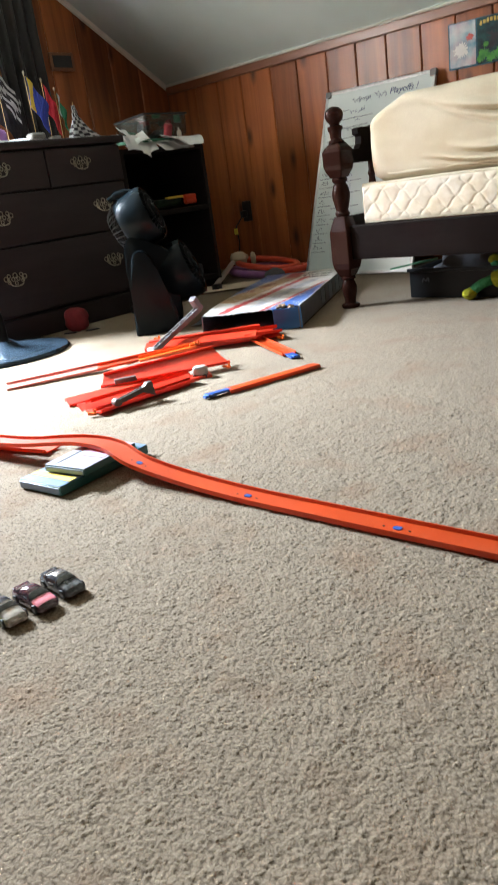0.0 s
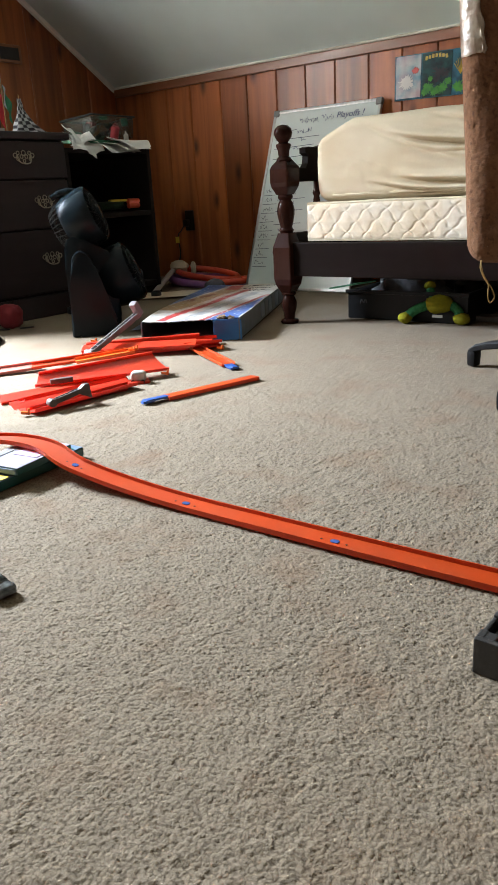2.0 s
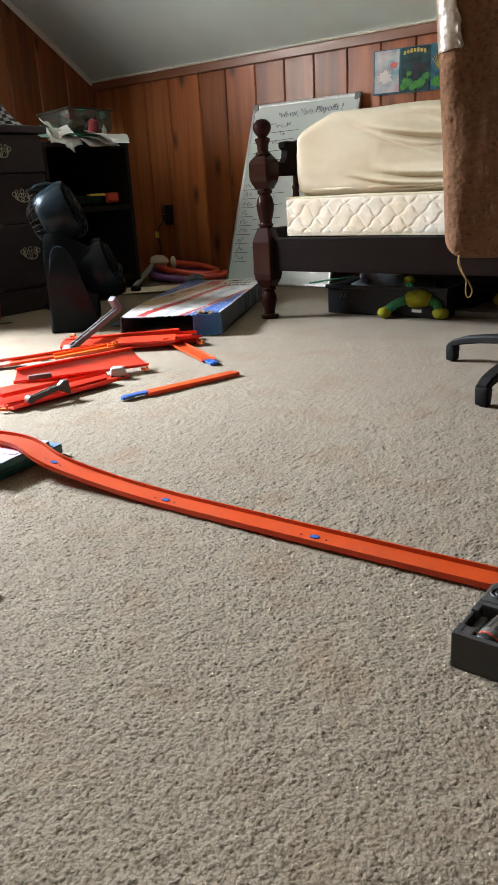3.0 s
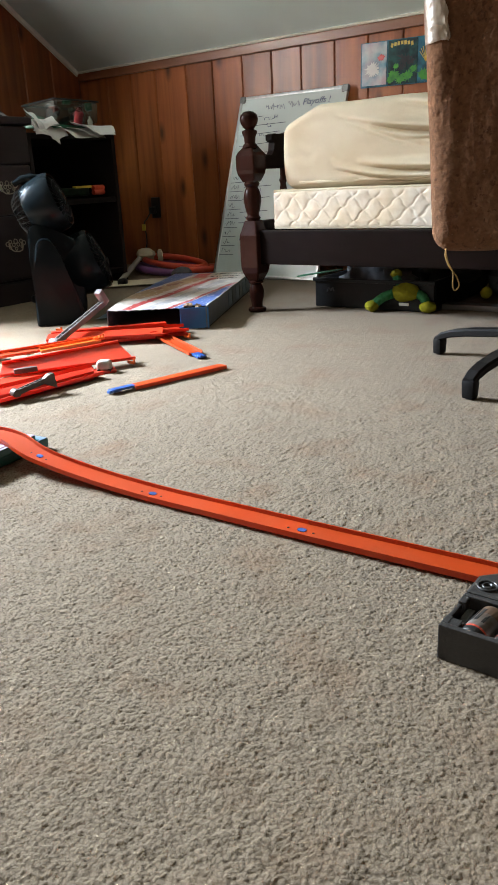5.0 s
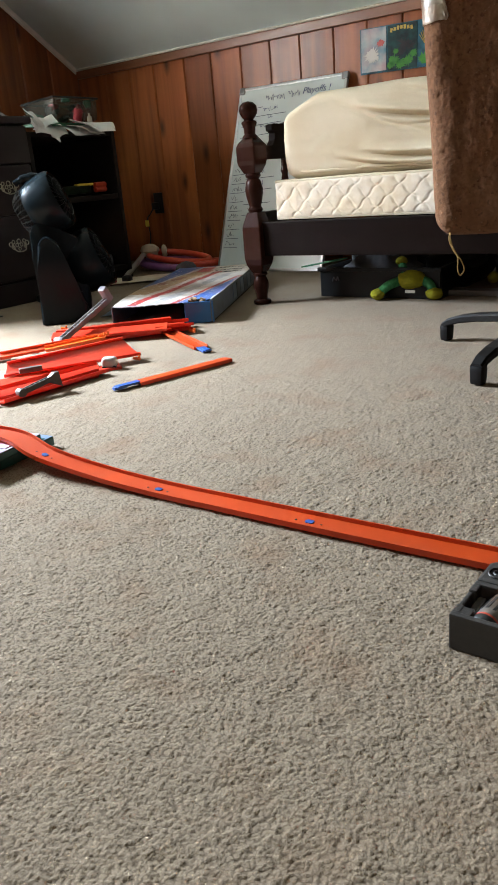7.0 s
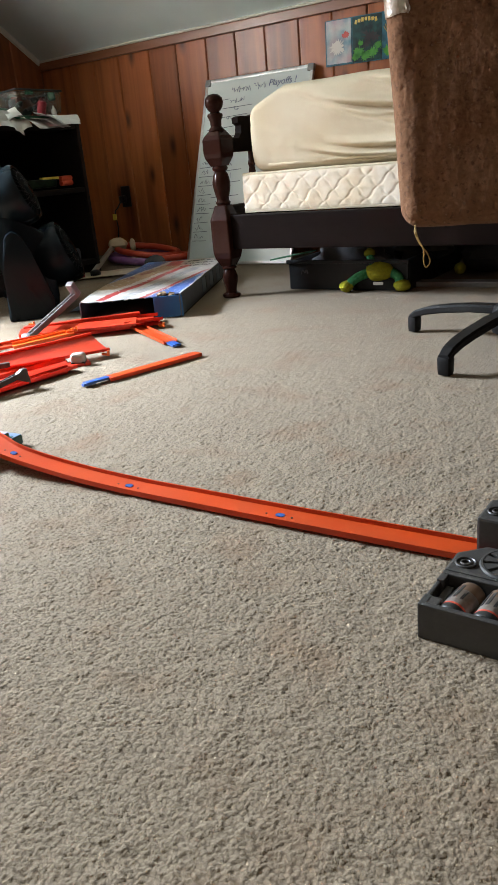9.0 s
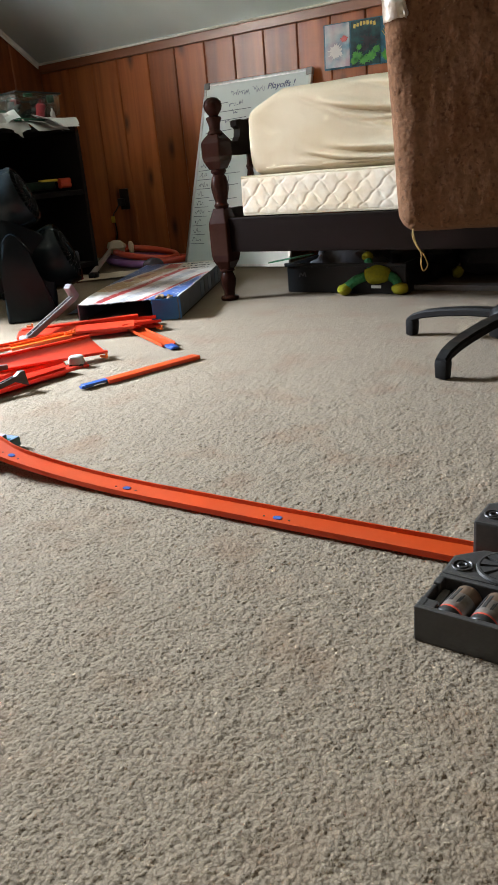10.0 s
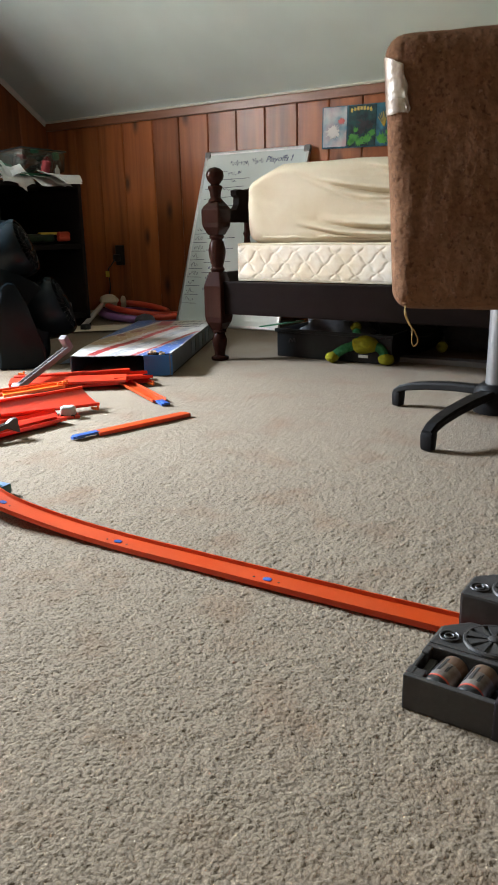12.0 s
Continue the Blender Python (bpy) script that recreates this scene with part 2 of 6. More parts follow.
REDTRACK = mat("red_orange_track_plastic", (0.66, 0.030, 0.008), 0.38, second=(0.54, 0.022, 0.006), scale=14, amount=0.5, bump=0.05, per_object=0.10,
               big=(0.70, 0.09, 0.02), big_scale=9, big_amount=0.3)
for plastic in (ORANGE, REDTRACK):
    let_through(plastic, 0.38 if plastic is ORANGE else 0.25)
PALETRACK = mat("faded_track_plastic", (0.55, 0.17, 0.13), 0.4, second=(0.48, 0.10, 0.075), scale=14, amount=0.5)
BRIGHTORANGE = mat("bright_orange_plastic", (0.74, 0.115, 0.008), 0.35, scale=20, amount=0.2)
BLUE = mat("blue_connector_plastic", (0.014, 0.065, 0.27), 0.35, second=(0.01, 0.045, 0.17), scale=40, amount=0.5)
FANBLACK = mat("black_fan_plastic", (0.006, 0.010, 0.012), 0.2, second=(0.007, 0.010, 0.013), scale=300, amount=0.5, bump=0.08, bump_scale=900, spec=0.10,
               big=(0.010, 0.012, 0.014), big_scale=9, big_amount=0.25)
GRILLEBLACK = mat("black_grille", (0.005, 0.006, 0.007), 0.4, scale=50, spec=0.15)
CHROME = mat("grey_wire", (0.022, 0.024, 0.026), 0.4, 0.3, scale=60, amount=0.3)
GREYSTEEL = mat("painted_column_steel", (0.22, 0.215, 0.21), 0.45, 0.6, scale=60, amount=0.4)
BASEBLUE = mat("dark_fan_base", (0.016, 0.026, 0.036), 0.22, scale=70, amount=0.4, coat=0.1)
VELOUR = mat("worn_brown_velour", (0.165, 0.080, 0.040), 0.9, second=(0.105, 0.048, 0.023), scale=110, amount=0.8, bump=0.8, bump_scale=110, spec=0.15,
             big=(0.20, 0.105, 0.056), big_scale=6, big_amount=0.6, fleck=(0.20, 0.12, 0.075), fleck_scale=110, pit=(0.05, 0.023, 0.012))
FOAMTAPE = mat("torn_white_lining", (0.40, 0.35, 0.27), 0.35, second=(0.17, 0.10, 0.06), scale=55, stretch=(1, 1, 0.4), amount=1.0, bump=0.7)
CHAIRBLACK = mat("black_chair_base", (0.005, 0.0045, 0.0045), 0.5, second=(0.008, 0.007, 0.0065), scale=60, amount=0.5, bump=0.1, spec=0.12)
CORD = mat("yellow_cord", (0.5, 0.33, 0.12), 0.8, scale=300)
GUNMETAL = mat("grey_booster_plastic", (0.040, 0.037, 0.034), 0.38, second=(0.028, 0.026, 0.024), scale=200, amount=0.6, bump=0.1, bump_scale=700)
def see_through(m, share):
    m.node_tree.nodes["Principled BSDF"].inputs["Alpha"].default_value = share
    return m


CLEARBIN = see_through(mat("murky_clear_plastic", (0.10, 0.115, 0.10), 0.3, second=(0.06, 0.07, 0.06), scale=30, amount=0.6, spec=0.3), 0.45)
MOTORBLACK = mat("dark_motor_cover", (0.020, 0.016, 0.021), 0.3, second=(0.014, 0.011, 0.015), scale=120, amount=0.6)
BLACKHOLE = mat("black_plastic", (0.008, 0.008, 0.008), 0.5, scale=60)
CELLGOLD = mat("battery_copper_wrap", (0.26, 0.17, 0.115), 0.3, 0.7, scale=30, amount=0.3)
CELLSILVER = mat("battery_silver_wrap", (0.34, 0.33, 0.32), 0.3, 0.7, second=(0.16, 0.12, 0.09), scale=60, amount=0.8)
CELLBLACK = mat("battery_black_band", (0.02, 0.02, 0.02), 0.35, scale=30)
CELLRED = mat("battery_red_band", (0.55, 0.06, 0.03), 0.35, scale=30)
TEAL = mat("teal_case", (0.010, 0.075, 0.065), 0.3, second=(0.016, 0.10, 0.085), scale=30, amount=0.5)
CASEWHITE = mat("case_white_cover", (0.46, 0.48, 0.54), 0.25, second=(0.26, 0.27, 0.34), scale=30, amount=0.8, big=(0.40, 0.30, 0.40), big_scale=18, big_amount=0.6)
CASELILAC = mat("cover_lilac", (0.56, 0.38, 0.52), 0.3, scale=25)
YELLOW = mat("yellow_print", (0.75, 0.55, 0.06), 0.4, scale=40, amount=0.3)
COVERBLUE = mat("cover_slate_blue", (0.12, 0.18, 0.27), 0.35, scale=20)
PAGE = mat("paper_white", (0.62, 0.62, 0.60), 0.85, second=(0.6, 0.6, 0.57), scale=15, amount=0.5)
PAGEBEIGE = mat("paper_beige", (0.62, 0.52, 0.38), 0.85, second=(0.5, 0.41, 0.29), scale=15, amount=0.5)
CARD = mat("brown_cardboard", (0.30, 0.19, 0.10), 0.85, scale=60, amount=0.4, bump=0.1)
# brown cardboard with the shade inside the box painted into its colour
CARDSHADE = mat("shaded_cardboard_inside", (0.022, 0.012, 0.008), 0.9, scale=50, amount=0.4)
BOXWHITE = mat("box_print_white", (0.68, 0.65, 0.60), 0.35, second=(0.46, 0.40, 0.33), scale=24, amount=0.8, spec=0.4)
BOXRED = mat("box_print_red", (0.46, 0.03, 0.025), 0.35, second=(0.36, 0.07, 0.06), scale=30, amount=0.4)
BOXBLUE = mat("box_print_blue", (0.03, 0.10, 0.34), 0.35, second=(0.20, 0.24, 0.32), scale=30, amount=0.4)
BOXSLATE = mat("box_side_slate", (0.085, 0.11, 0.145), 0.4, second=(0.045, 0.055, 0.07), scale=22, amount=0.7)
BOXTAN = mat("box_print_tan", (0.44, 0.29, 0.15), 0.4, scale=30, amount=0.6)
BOXBROWN = mat("box_print_brown", (0.26, 0.08, 0.045), 0.4, scale=30, amount=0.6)
BOXGREY = mat("box_print_grey", (0.50, 0.48, 0.47), 0.4, second=(0.22, 0.21, 0.21), scale=40, amount=0.7)
FLAPBLUE = mat("flap_blue", (0.008, 0.12, 0.34), 0.4, scale=30, amount=0.3)
GREYARM = mat("grey_translucent_plastic", (0.17, 0.15, 0.15), 0.3, second=(0.11, 0.095, 0.095), scale=30, amount=0.5)
DARKARM = mat("dark_grey_plastic", (0.085, 0.066, 0.056), 0.5, spec=0.2, scale=40, amount=0.5)
TINYWHITE = mat("off_white_plastic", (0.38, 0.36, 0.32), 0.4, second=(0.26, 0.24, 0.21), scale=60, amount=0.4)
RED = mat("dark_red_fabric", (0.20, 0.012, 0.018), 0.85, scale=60, bump=0.3)
FLAGRED = mat("flag_red", (0.55, 0.015, 0.03), 0.7, scale=40, amount=0.3)
FLAGBLUE = mat("flag_blue", (0.03, 0.06, 0.42), 0.7, scale=40, amount=0.3)
FLAGGREEN = mat("flag_green", (0.02, 0.20, 0.09), 0.7, scale=40, amount=0.3)
FLAGWHITE = mat("flag_white", (0.40, 0.40, 0.42), 0.7, scale=40, amount=0.3)
FLAGBLACK = mat("flag_black", (0.015, 0.015, 0.02), 0.7, scale=40, amount=0.3)
LIME = mat("plush_lime", (0.22, 0.21, 0.018), 0.95, second=(0.32, 0.30, 0.016), scale=120, bump=0.5, spec=0.1)
GREENPLUSH = mat("plush_green", (0.03, 0.15, 0.055), 0.95, second=(0.08, 0.27, 0.12), scale=110, bump=0.5, spec=0.1)
STICKGREEN = mat("green_plastic", (0.01, 0.13, 0.06), 0.4, scale=30)
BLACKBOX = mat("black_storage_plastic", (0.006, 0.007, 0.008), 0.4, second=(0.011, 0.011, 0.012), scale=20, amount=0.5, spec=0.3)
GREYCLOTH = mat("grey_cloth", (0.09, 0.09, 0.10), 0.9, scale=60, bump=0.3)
PURPLE = mat("purple_plastic", (0.26, 0.11, 0.33), 0.4, second=(0.34, 0.18, 0.36), scale=16, amount=0.6)
REDRING = mat("orange_red_plastic", (0.62, 0.075, 0.03), 0.4, second=(0.5, 0.05, 0.03), scale=16, amount=0.6)
OUTLET = mat("dark_brown_bakelite", (0.012, 0.008, 0.006), 0.4, scale=60)
CLEAR = glass_mat("window_glass")
GREENBIN = mat("green_clear_bin", (0.004, 0.005, 0.005), 0.5, second=(0.010, 0.024, 0.011), scale=28, amount=0.9, spec=0.12)
POSTERTEAL = mat("poster_teal", (0.02, 0.13, 0.19), 0.4, spec=0.2, second=(0.008, 0.03, 0.05), scale=30, amount=0.8)
POSTERDARK = mat("poster_dark", (0.006, 0.016, 0.02), 0.45, spec=0.15, second=(0.012, 0.07, 0.07), scale=40, amount=0.8)
POSTERGREEN = mat("poster_green", (0.06, 0.30, 0.03), 0.4, spec=0.2, second=(0.03, 0.16, 0.04), scale=60, amount=0.7)
POSTERPALE = mat("poster_pale", (0.07, 0.20, 0.27), 0.3, second=(0.42, 0.46, 0.48), scale=20, amount=1.0, big=(0.36, 0.15, 0.16), big_scale=15, big_amount=0.6)
POSTERGOLD = mat("poster_gold", (0.55, 0.38, 0.05), 0.4, scale=30, amount=0.4)
CARBLACK = mat("toy_black_paint", (0.010, 0.010, 0.012), 0.06, second=(0.16, 0.16, 0.165), scale=75, amount=0.7, coat=0.3, spec=0.5)
CARMAROON = mat("toy_maroon_paint", (0.035, 0.008, 0.014), 0.08, second=(0.16, 0.10, 0.11), scale=75, amount=0.6, coat=0.8)
CARPINK = mat("toy_pink_hood", (0.72, 0.20, 0.24), 0.25, scale=60, amount=0.4, coat=0.5)
CARSILVER = mat("toy_silver_paint", (0.40, 0.35, 0.31), 0.2, 0.6, second=(0.16, 0.13, 0.11), scale=120, amount=0.8, coat=0.5)
CARYELLOW = mat("toy_yellow_green_paint", (0.50, 0.55, 0.03), 0.2, scale=60, amount=0.3, coat=0.7)
TYRE = mat("toy_black_rubber", (0.012, 0.012, 0.012), 0.7, scale=60)
WINDSCREEN = mat("toy_dark_glass", (0.02, 0.022, 0.025), 0.05, scale=20, amount=0.2, coat=1.0, spec=0.9)
CURTAIN = mat("dark_window_casing", (0.013, 0.012, 0.012), 0.6, scale=30, bump=0.2)


# ---- mesh helpers ----
def thing(name, m=None, label="", category="", group="", kind=""):
    ob = new(name)
    ob.empty_display_size = 0.02
    ob.matrix_world = m or Matrix()
    return tagged(ob, label, category, group, kind)


def part(name, bm, material, parent=None, label="", smooth=False):
    """Links a bmesh as one mesh object under a thing or a part."""
    me = bpy.data.meshes.new(name)
    bmesh.ops.recalc_face_normals(bm, faces=bm.faces)
    bm.to_mesh(me)
    bm.free()
    mats = material if isinstance(material, (list, tuple)) else [material]
    for one in mats:
        me.materials.append(one)
    if smooth:
        me.polygons.foreach_set("use_smooth", [True] * len(me.polygons))
        me.set_sharp_from_angle(angle=radians(42))
    ob = new(name, me)
    if parent:
        ob.parent = parent
    return tagged(ob, label)


def solid(name, bm, material, m=None, label="", category="", group="", kind="", smooth=False):
    ob = part(name, bm, material, None, "", smooth)
    if m:
        ob.matrix_world = m
    return tagged(ob, label, category, group, kind)


def blank():
    return bmesh.new()


def add_box(bm, centre, size, bevel=0.0, rot=None, mi=0, segments=2):
    ret = bmesh.ops.create_cube(bm, size=1)
    vs = ret["verts"]
    bmesh.ops.scale(bm, vec=size, verts=vs)
    faces = {f for v in vs for f in v.link_faces}
    for f in faces:
        f.material_index = mi
    if bevel:
        edges = list({e for v in vs for e in v.link_edges})
        out = bmesh.ops.bevel(bm, geom=edges, offset=bevel, segments=segments, affect='EDGES', profile=0.6)
        vs = list({v for f in out["faces"] for v in f.verts} | {v for v in vs if v.is_valid})
        for f in out["faces"]:
            f.material_index = mi
    m = Matrix.Translation(centre) @ (rot.to_4x4() if rot else Matrix())
    bmesh.ops.transform(bm, matrix=m, verts=vs)
    return bm


def box(centre, size, bevel=0.0, rot=None):
    return add_box(blank(), centre, size, bevel, rot)


def add_lathe(bm, profile, n=24, m=None, mi=0, square=False):
    """Revolves (radius, height) pairs about z."""
    m = m or Matrix()
    rings = []
    for r, z in profile:
        rings.append([bm.verts.new(m @ Vector((r * math.cos(2 * math.pi * i / n), r * math.sin(2 * math.pi * i / n), z))) for i in range(n)])
    for a, b in zip(rings, rings[1:]):
        for i in range(n):
            f = bm.faces.new((a[i], a[(i + 1) % n], b[(i + 1) % n], b[i]))
            f.material_index = mi
    for ring in (rings[0], rings[-1]):
        f = bm.faces.new(ring)
        f.material_index = mi
    return bm


def lathe(profile, n=24, m=None):
    return add_lathe(blank(), profile, n, m)


def add_tube(bm, pts, r, n=8, mi=0, closed=False):
    """A round bar along points; r may be one radius or one for each point."""
    pts = [Vector(p) for p in pts]
    rs = r if isinstance(r, (list, tuple)) else [r] * len(pts)
    rings, ref = [], None
    for i, p in enumerate(pts):
        if closed:
            d = pts[(i + 1) % len(pts)] - pts[i - 1]
        else:
            d = pts[min(i + 1, len(pts) - 1)] - pts[max(i - 1, 0)]
        d.normalize()
        if ref is None:
            ref = d.orthogonal().normalized()
        ref = (ref - d * ref.dot(d)).normalized()
        side = d.cross(ref)
        rings.append([bm.verts.new(p + (ref * math.cos(2 * math.pi * k / n) + side * math.sin(2 * math.pi * k / n)) * rs[i]) for k in range(n)])
    pairs = list(zip(rings, rings[1:])) + ([(rings[-1], rings[0])] if closed else [])
    for a, b in pairs:
        for k in range(n):
            f = bm.faces.new((a[k], a[(k + 1) % n], b[(k + 1) % n], b[k]))
            f.material_index = mi
    if not closed:
        bm.faces.new(rings[0]).material_index = mi
        bm.faces.new(rings[-1]).material_index = mi
    return bm


def tube(pts, r, n=8, closed=False):
    return add_tube(blank(), pts, r, n, 0, closed)


def add_prism(bm, outline, depth, m=None, mi=0):
    """Extrudes a polygon in local xy by depth along z."""
    m = m or Matrix()
    lo = [bm.verts.new(m @ Vector((x, y, 0))) for x, y in outline]
    hi = [bm.verts.new(m @ Vector((x, y, depth))) for x, y in outline]
    k = len(outline)
    fs = [bm.faces.new(lo), bm.faces.new(hi)]
    for i in range(k):
        fs.append(bm.faces.new((lo[i], lo[(i + 1) % k], hi[(i + 1) % k], hi[i])))
    for f in fs:
        f.material_index = mi
    return bm


def prism(outline, depth, m=None, bevel=0.0):
    bm = add_prism(blank(), outline, depth, m)
    if bevel:
        bmesh.ops.bevel(bm, geom=list(bm.edges), offset=bevel, segments=2, affect='EDGES', profile=0.6)
    return bm


def smooth_path(ctrl, steps=10):
    """Catmull-Rom through the control points."""
    c = [Vector(p) for p in ctrl]
    c = [c[0] * 2 - c[1]] + c + [c[-1] * 2 - c[-2]]
    out = []
    for i in range(1, len(c) - 2):
        for s in range(steps):
            t = s / steps
            a, b, d, e = c[i - 1], c[i], c[i + 1], c[i + 2]
            out.append(0.5 * ((2 * b) + (d - a) * t + (2 * a - 5 * b + 4 * d - e) * t * t + (3 * b - a - 3 * d + e) * t ** 3))
    out.append(c[-2])
    return out


TRACK_W, TRACK_LIP = 0.038, 0.0072


def track_profile(w=TRACK_W, lip=TRACK_LIP, th=0.0016):
    h = w / 2
    return [(-h, 0), (-h + 0.004, -0.0008), (h - 0.004, -0.0008), (h, 0), (h, lip), (h - th, lip), (h - th - 0.0006, th + 0.0006),
            (0, th), (-h + th + 0.0006, th + 0.0006), (-h + th, lip), (-h, lip)]


def add_track(bm, pts, up=(0, 0, 1), mi=0, w=TRACK_W, lip=TRACK_LIP):
    """Sweeps the U section of a toy track along points."""
    pts, up = [Vector(p) for p in pts], Vector(up)
    prof, rings = track_profile(w, lip), []
    for i, p in enumerate(pts):
        d = (pts[min(i + 1, len(pts) - 1)] - pts[max(i - 1, 0)]).normalized()
        side = d.cross(up).normalized()
        u = side.cross(d)
        rings.append([bm.verts.new(p + side * x + u * z) for x, z in prof])
    k = len(prof)
    for a, b in zip(rings, rings[1:]):
        for i in range(k):
            bm.faces.new((a[i], a[(i + 1) % k], b[(i + 1) % k], b[i])).material_index = mi
    bm.faces.new(rings[0]).material_index = mi
    bm.faces.new(rings[-1]).material_index = mi
    return bm


def blob(bm, centre, radii, n=14, seed=0, rough=0.0, mi=0, rot=None):
    """A lumpy rounded solid."""
    ret = bmesh.ops.create_uvsphere(bm, u_segments=n, v_segments=max(6, n // 2 + 1), radius=1)
    for v in ret["verts"]:
        k = 1 + rough * noise.noise(v.co * 1.7 + Vector((seed * 3.1, seed, 0)))
        v.co = Vector((v.co.x * radii[0], v.co.y * radii[1], v.co.z * radii[2])) * k
        if rot:
            v.co = rot @ v.co
        v.co += Vector(centre)
    for f in {f for v in ret["verts"] for f in v.link_faces}:
        f.material_index = mi
    return bm


def sheet(nx, ny, fn, thick=0.0):
    """A grid of points fn(u, v), with thickness along z if asked."""
    bm = blank()
    g = [[bm.verts.new(fn(i / nx, j / ny)) for j in range(ny + 1)] for i in range(nx + 1)]
    for i in range(nx):
        for j in range(ny):
            bm.faces.new((g[i][j], g[i + 1][j], g[i + 1][j + 1], g[i][j + 1]))
    if thick:
        bmesh.ops.recalc_face_normals(bm, faces=bm.faces)
        bmesh.ops.solidify(bm, geom=list(bm.faces), thickness=thick)
    return bm


def rbox(size, r, n, deform=None, bm=None, m=None, mi=0):
    """A rounded box with a fine mesh, centred; deform moves each point."""
    bm = bm or blank()
    h = Vector(size) / 2
    made = {}

    def vert(p):
        key = tuple(round(c, 5) for c in p)
        if key not in made:
            q = Vector([p[i] * h[i] for i in range(3)])
            inner = Vector([max(-(h[i] - r), min(h[i] - r, q[i])) for i in range(3)])
            d = q - inner
            q = inner + d.normalized() * r if d.length > 1e-9 else q
            if deform:
                q = deform(q)
            made[key] = bm.verts.new(m @ q if m else q)
        return made[key]

    for ax in range(3):
        a, b = [i for i in range(3) if i != ax]
        for s in (-1, 1):
            for i in range(n[a]):
                for j in range(n[b]):
                    quad = []
                    for di, dj in ((0, 0), (1, 0), (1, 1), (0, 1)):
                        p = [0, 0, 0]
                        p[ax], p[a], p[b] = s, -1 + 2 * (i + di) / n[a], -1 + 2 * (j + dj) / n[b]
                        quad.append(vert(p))
                    bm.faces.new(quad).material_index = mi
    return bm


# ---- the room ----
WALL_N, WALL_W, WALL_E, WALL_S = 3.07, -2.70, 2.40, -2.10
KNEE, RAKE, FLAT = 0.94, 0.655, 2.2


def ceiling_z(y):
    return min(FLAT, KNEE + (WALL_N - y) * RAKE)


def carpet_floor():
    """One sheet of carpet, with its pile raised as real relief where the camera stands close to it."""
    xs = np.concatenate([np.arange(WALL_W - 0.1, -1.4, 0.02), np.arange(-1.4, -0.85, 0.004), np.arange(-0.85, 0.45, 0.0015), np.arange(0.45, WALL_E + 0.12, 0.03)])
    ys = np.concatenate([np.arange(WALL_S - 0.1, 0.28, 0.04), np.arange(0.28, 0.80, 0.0014), np.arange(0.80, 1.4, 0.0022), np.arange(1.4, 2.2, 0.0045), np.arange(2.2, WALL_N + 0.1, 0.012)])
    nx, ny = len(xs), len(ys)
    rng = np.random.default_rng(5)

    def field(px):
        f = rng.standard_normal((nx, ny))
        fx, fy = np.meshgrid(np.fft.fftfreq(nx), np.fft.fftfreq(ny), indexing="ij")
        k = np.exp(-((fx * px) ** 2 + (fy * px * 0.8) ** 2) * 6.0)
        g = np.fft.ifft2(np.fft.fft2(f) * k).real
        return g / g.std()

    tuft = np.minimum(np.abs(field(0.82)), 1.8)          # round nubs parted by narrow gaps
    z = 0.00056 * tuft + 0.00016 * field(3.2) + 0.0002 * field(12) - 0.0006
    wx = np.clip((xs + 1.36) / 0.15, 0, 1)[:, None] * np.clip((0.55 - xs) / 0.1, 0, 1)[:, None]
    wy = np.clip((ys - 0.25) / 0.1, 0, 1)[None, :] * np.clip((2.3 - ys) / 0.4, 0.0, 1) * np.interp(ys, (0.5, 0.8, 0.81, 1.4, 1.41), (1.2, 1.4, 1.4, 1.3, 0.95))[None, :][None, :]
    z = np.clip(z, -0.004, 0.004) * wx * wy
    co = np.stack(np.broadcast_arrays(xs[:, None], ys[None, :], z), -1).reshape(-1, 3)
    idx = np.arange(nx * ny).reshape(nx, ny)
    quads = np.stack([idx[:-1, :-1], idx[1:, :-1], idx[1:, 1:], idx[:-1, 1:]], -1).reshape(-1, 4)
    me = bpy.data.meshes.new("floor")
    me.vertices.add(len(co))
    me.vertices.foreach_set("co", co.ravel())
    me.loops.add(quads.size)
    me.loops.foreach_set("vertex_index", quads.ravel())
    me.polygons.add(len(quads))
    me.polygons.foreach_set("loop_start", np.arange(0, quads.size, 4))
    me.update()
    me.validate()
    me.polygons.foreach_set("use_smooth", [True] * len(quads))
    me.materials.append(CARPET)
    return tagged(new("floor", me), "beige cut-pile carpet with a worn nubbly texture", "carpet", kind="structure")


floor = carpet_floor()
solid("subfloor", box((-0.15, 0.48, -0.06), (5.4, 5.4, 0.08)), PLASTER, kind="structure", label="plain subfloor under the carpet", category="floor")

wall_n = solid("wall_north", box(((WALL_W + WALL_E) / 2, WALL_N + 0.062, KNEE / 2 + 0.05), (WALL_E - WALL_W + 0.2, 0.1, KNEE + 0.1)), PINE_DARK,
               label="low knee wall clad in varnished knotty pine boards", category="wall", kind="structure")


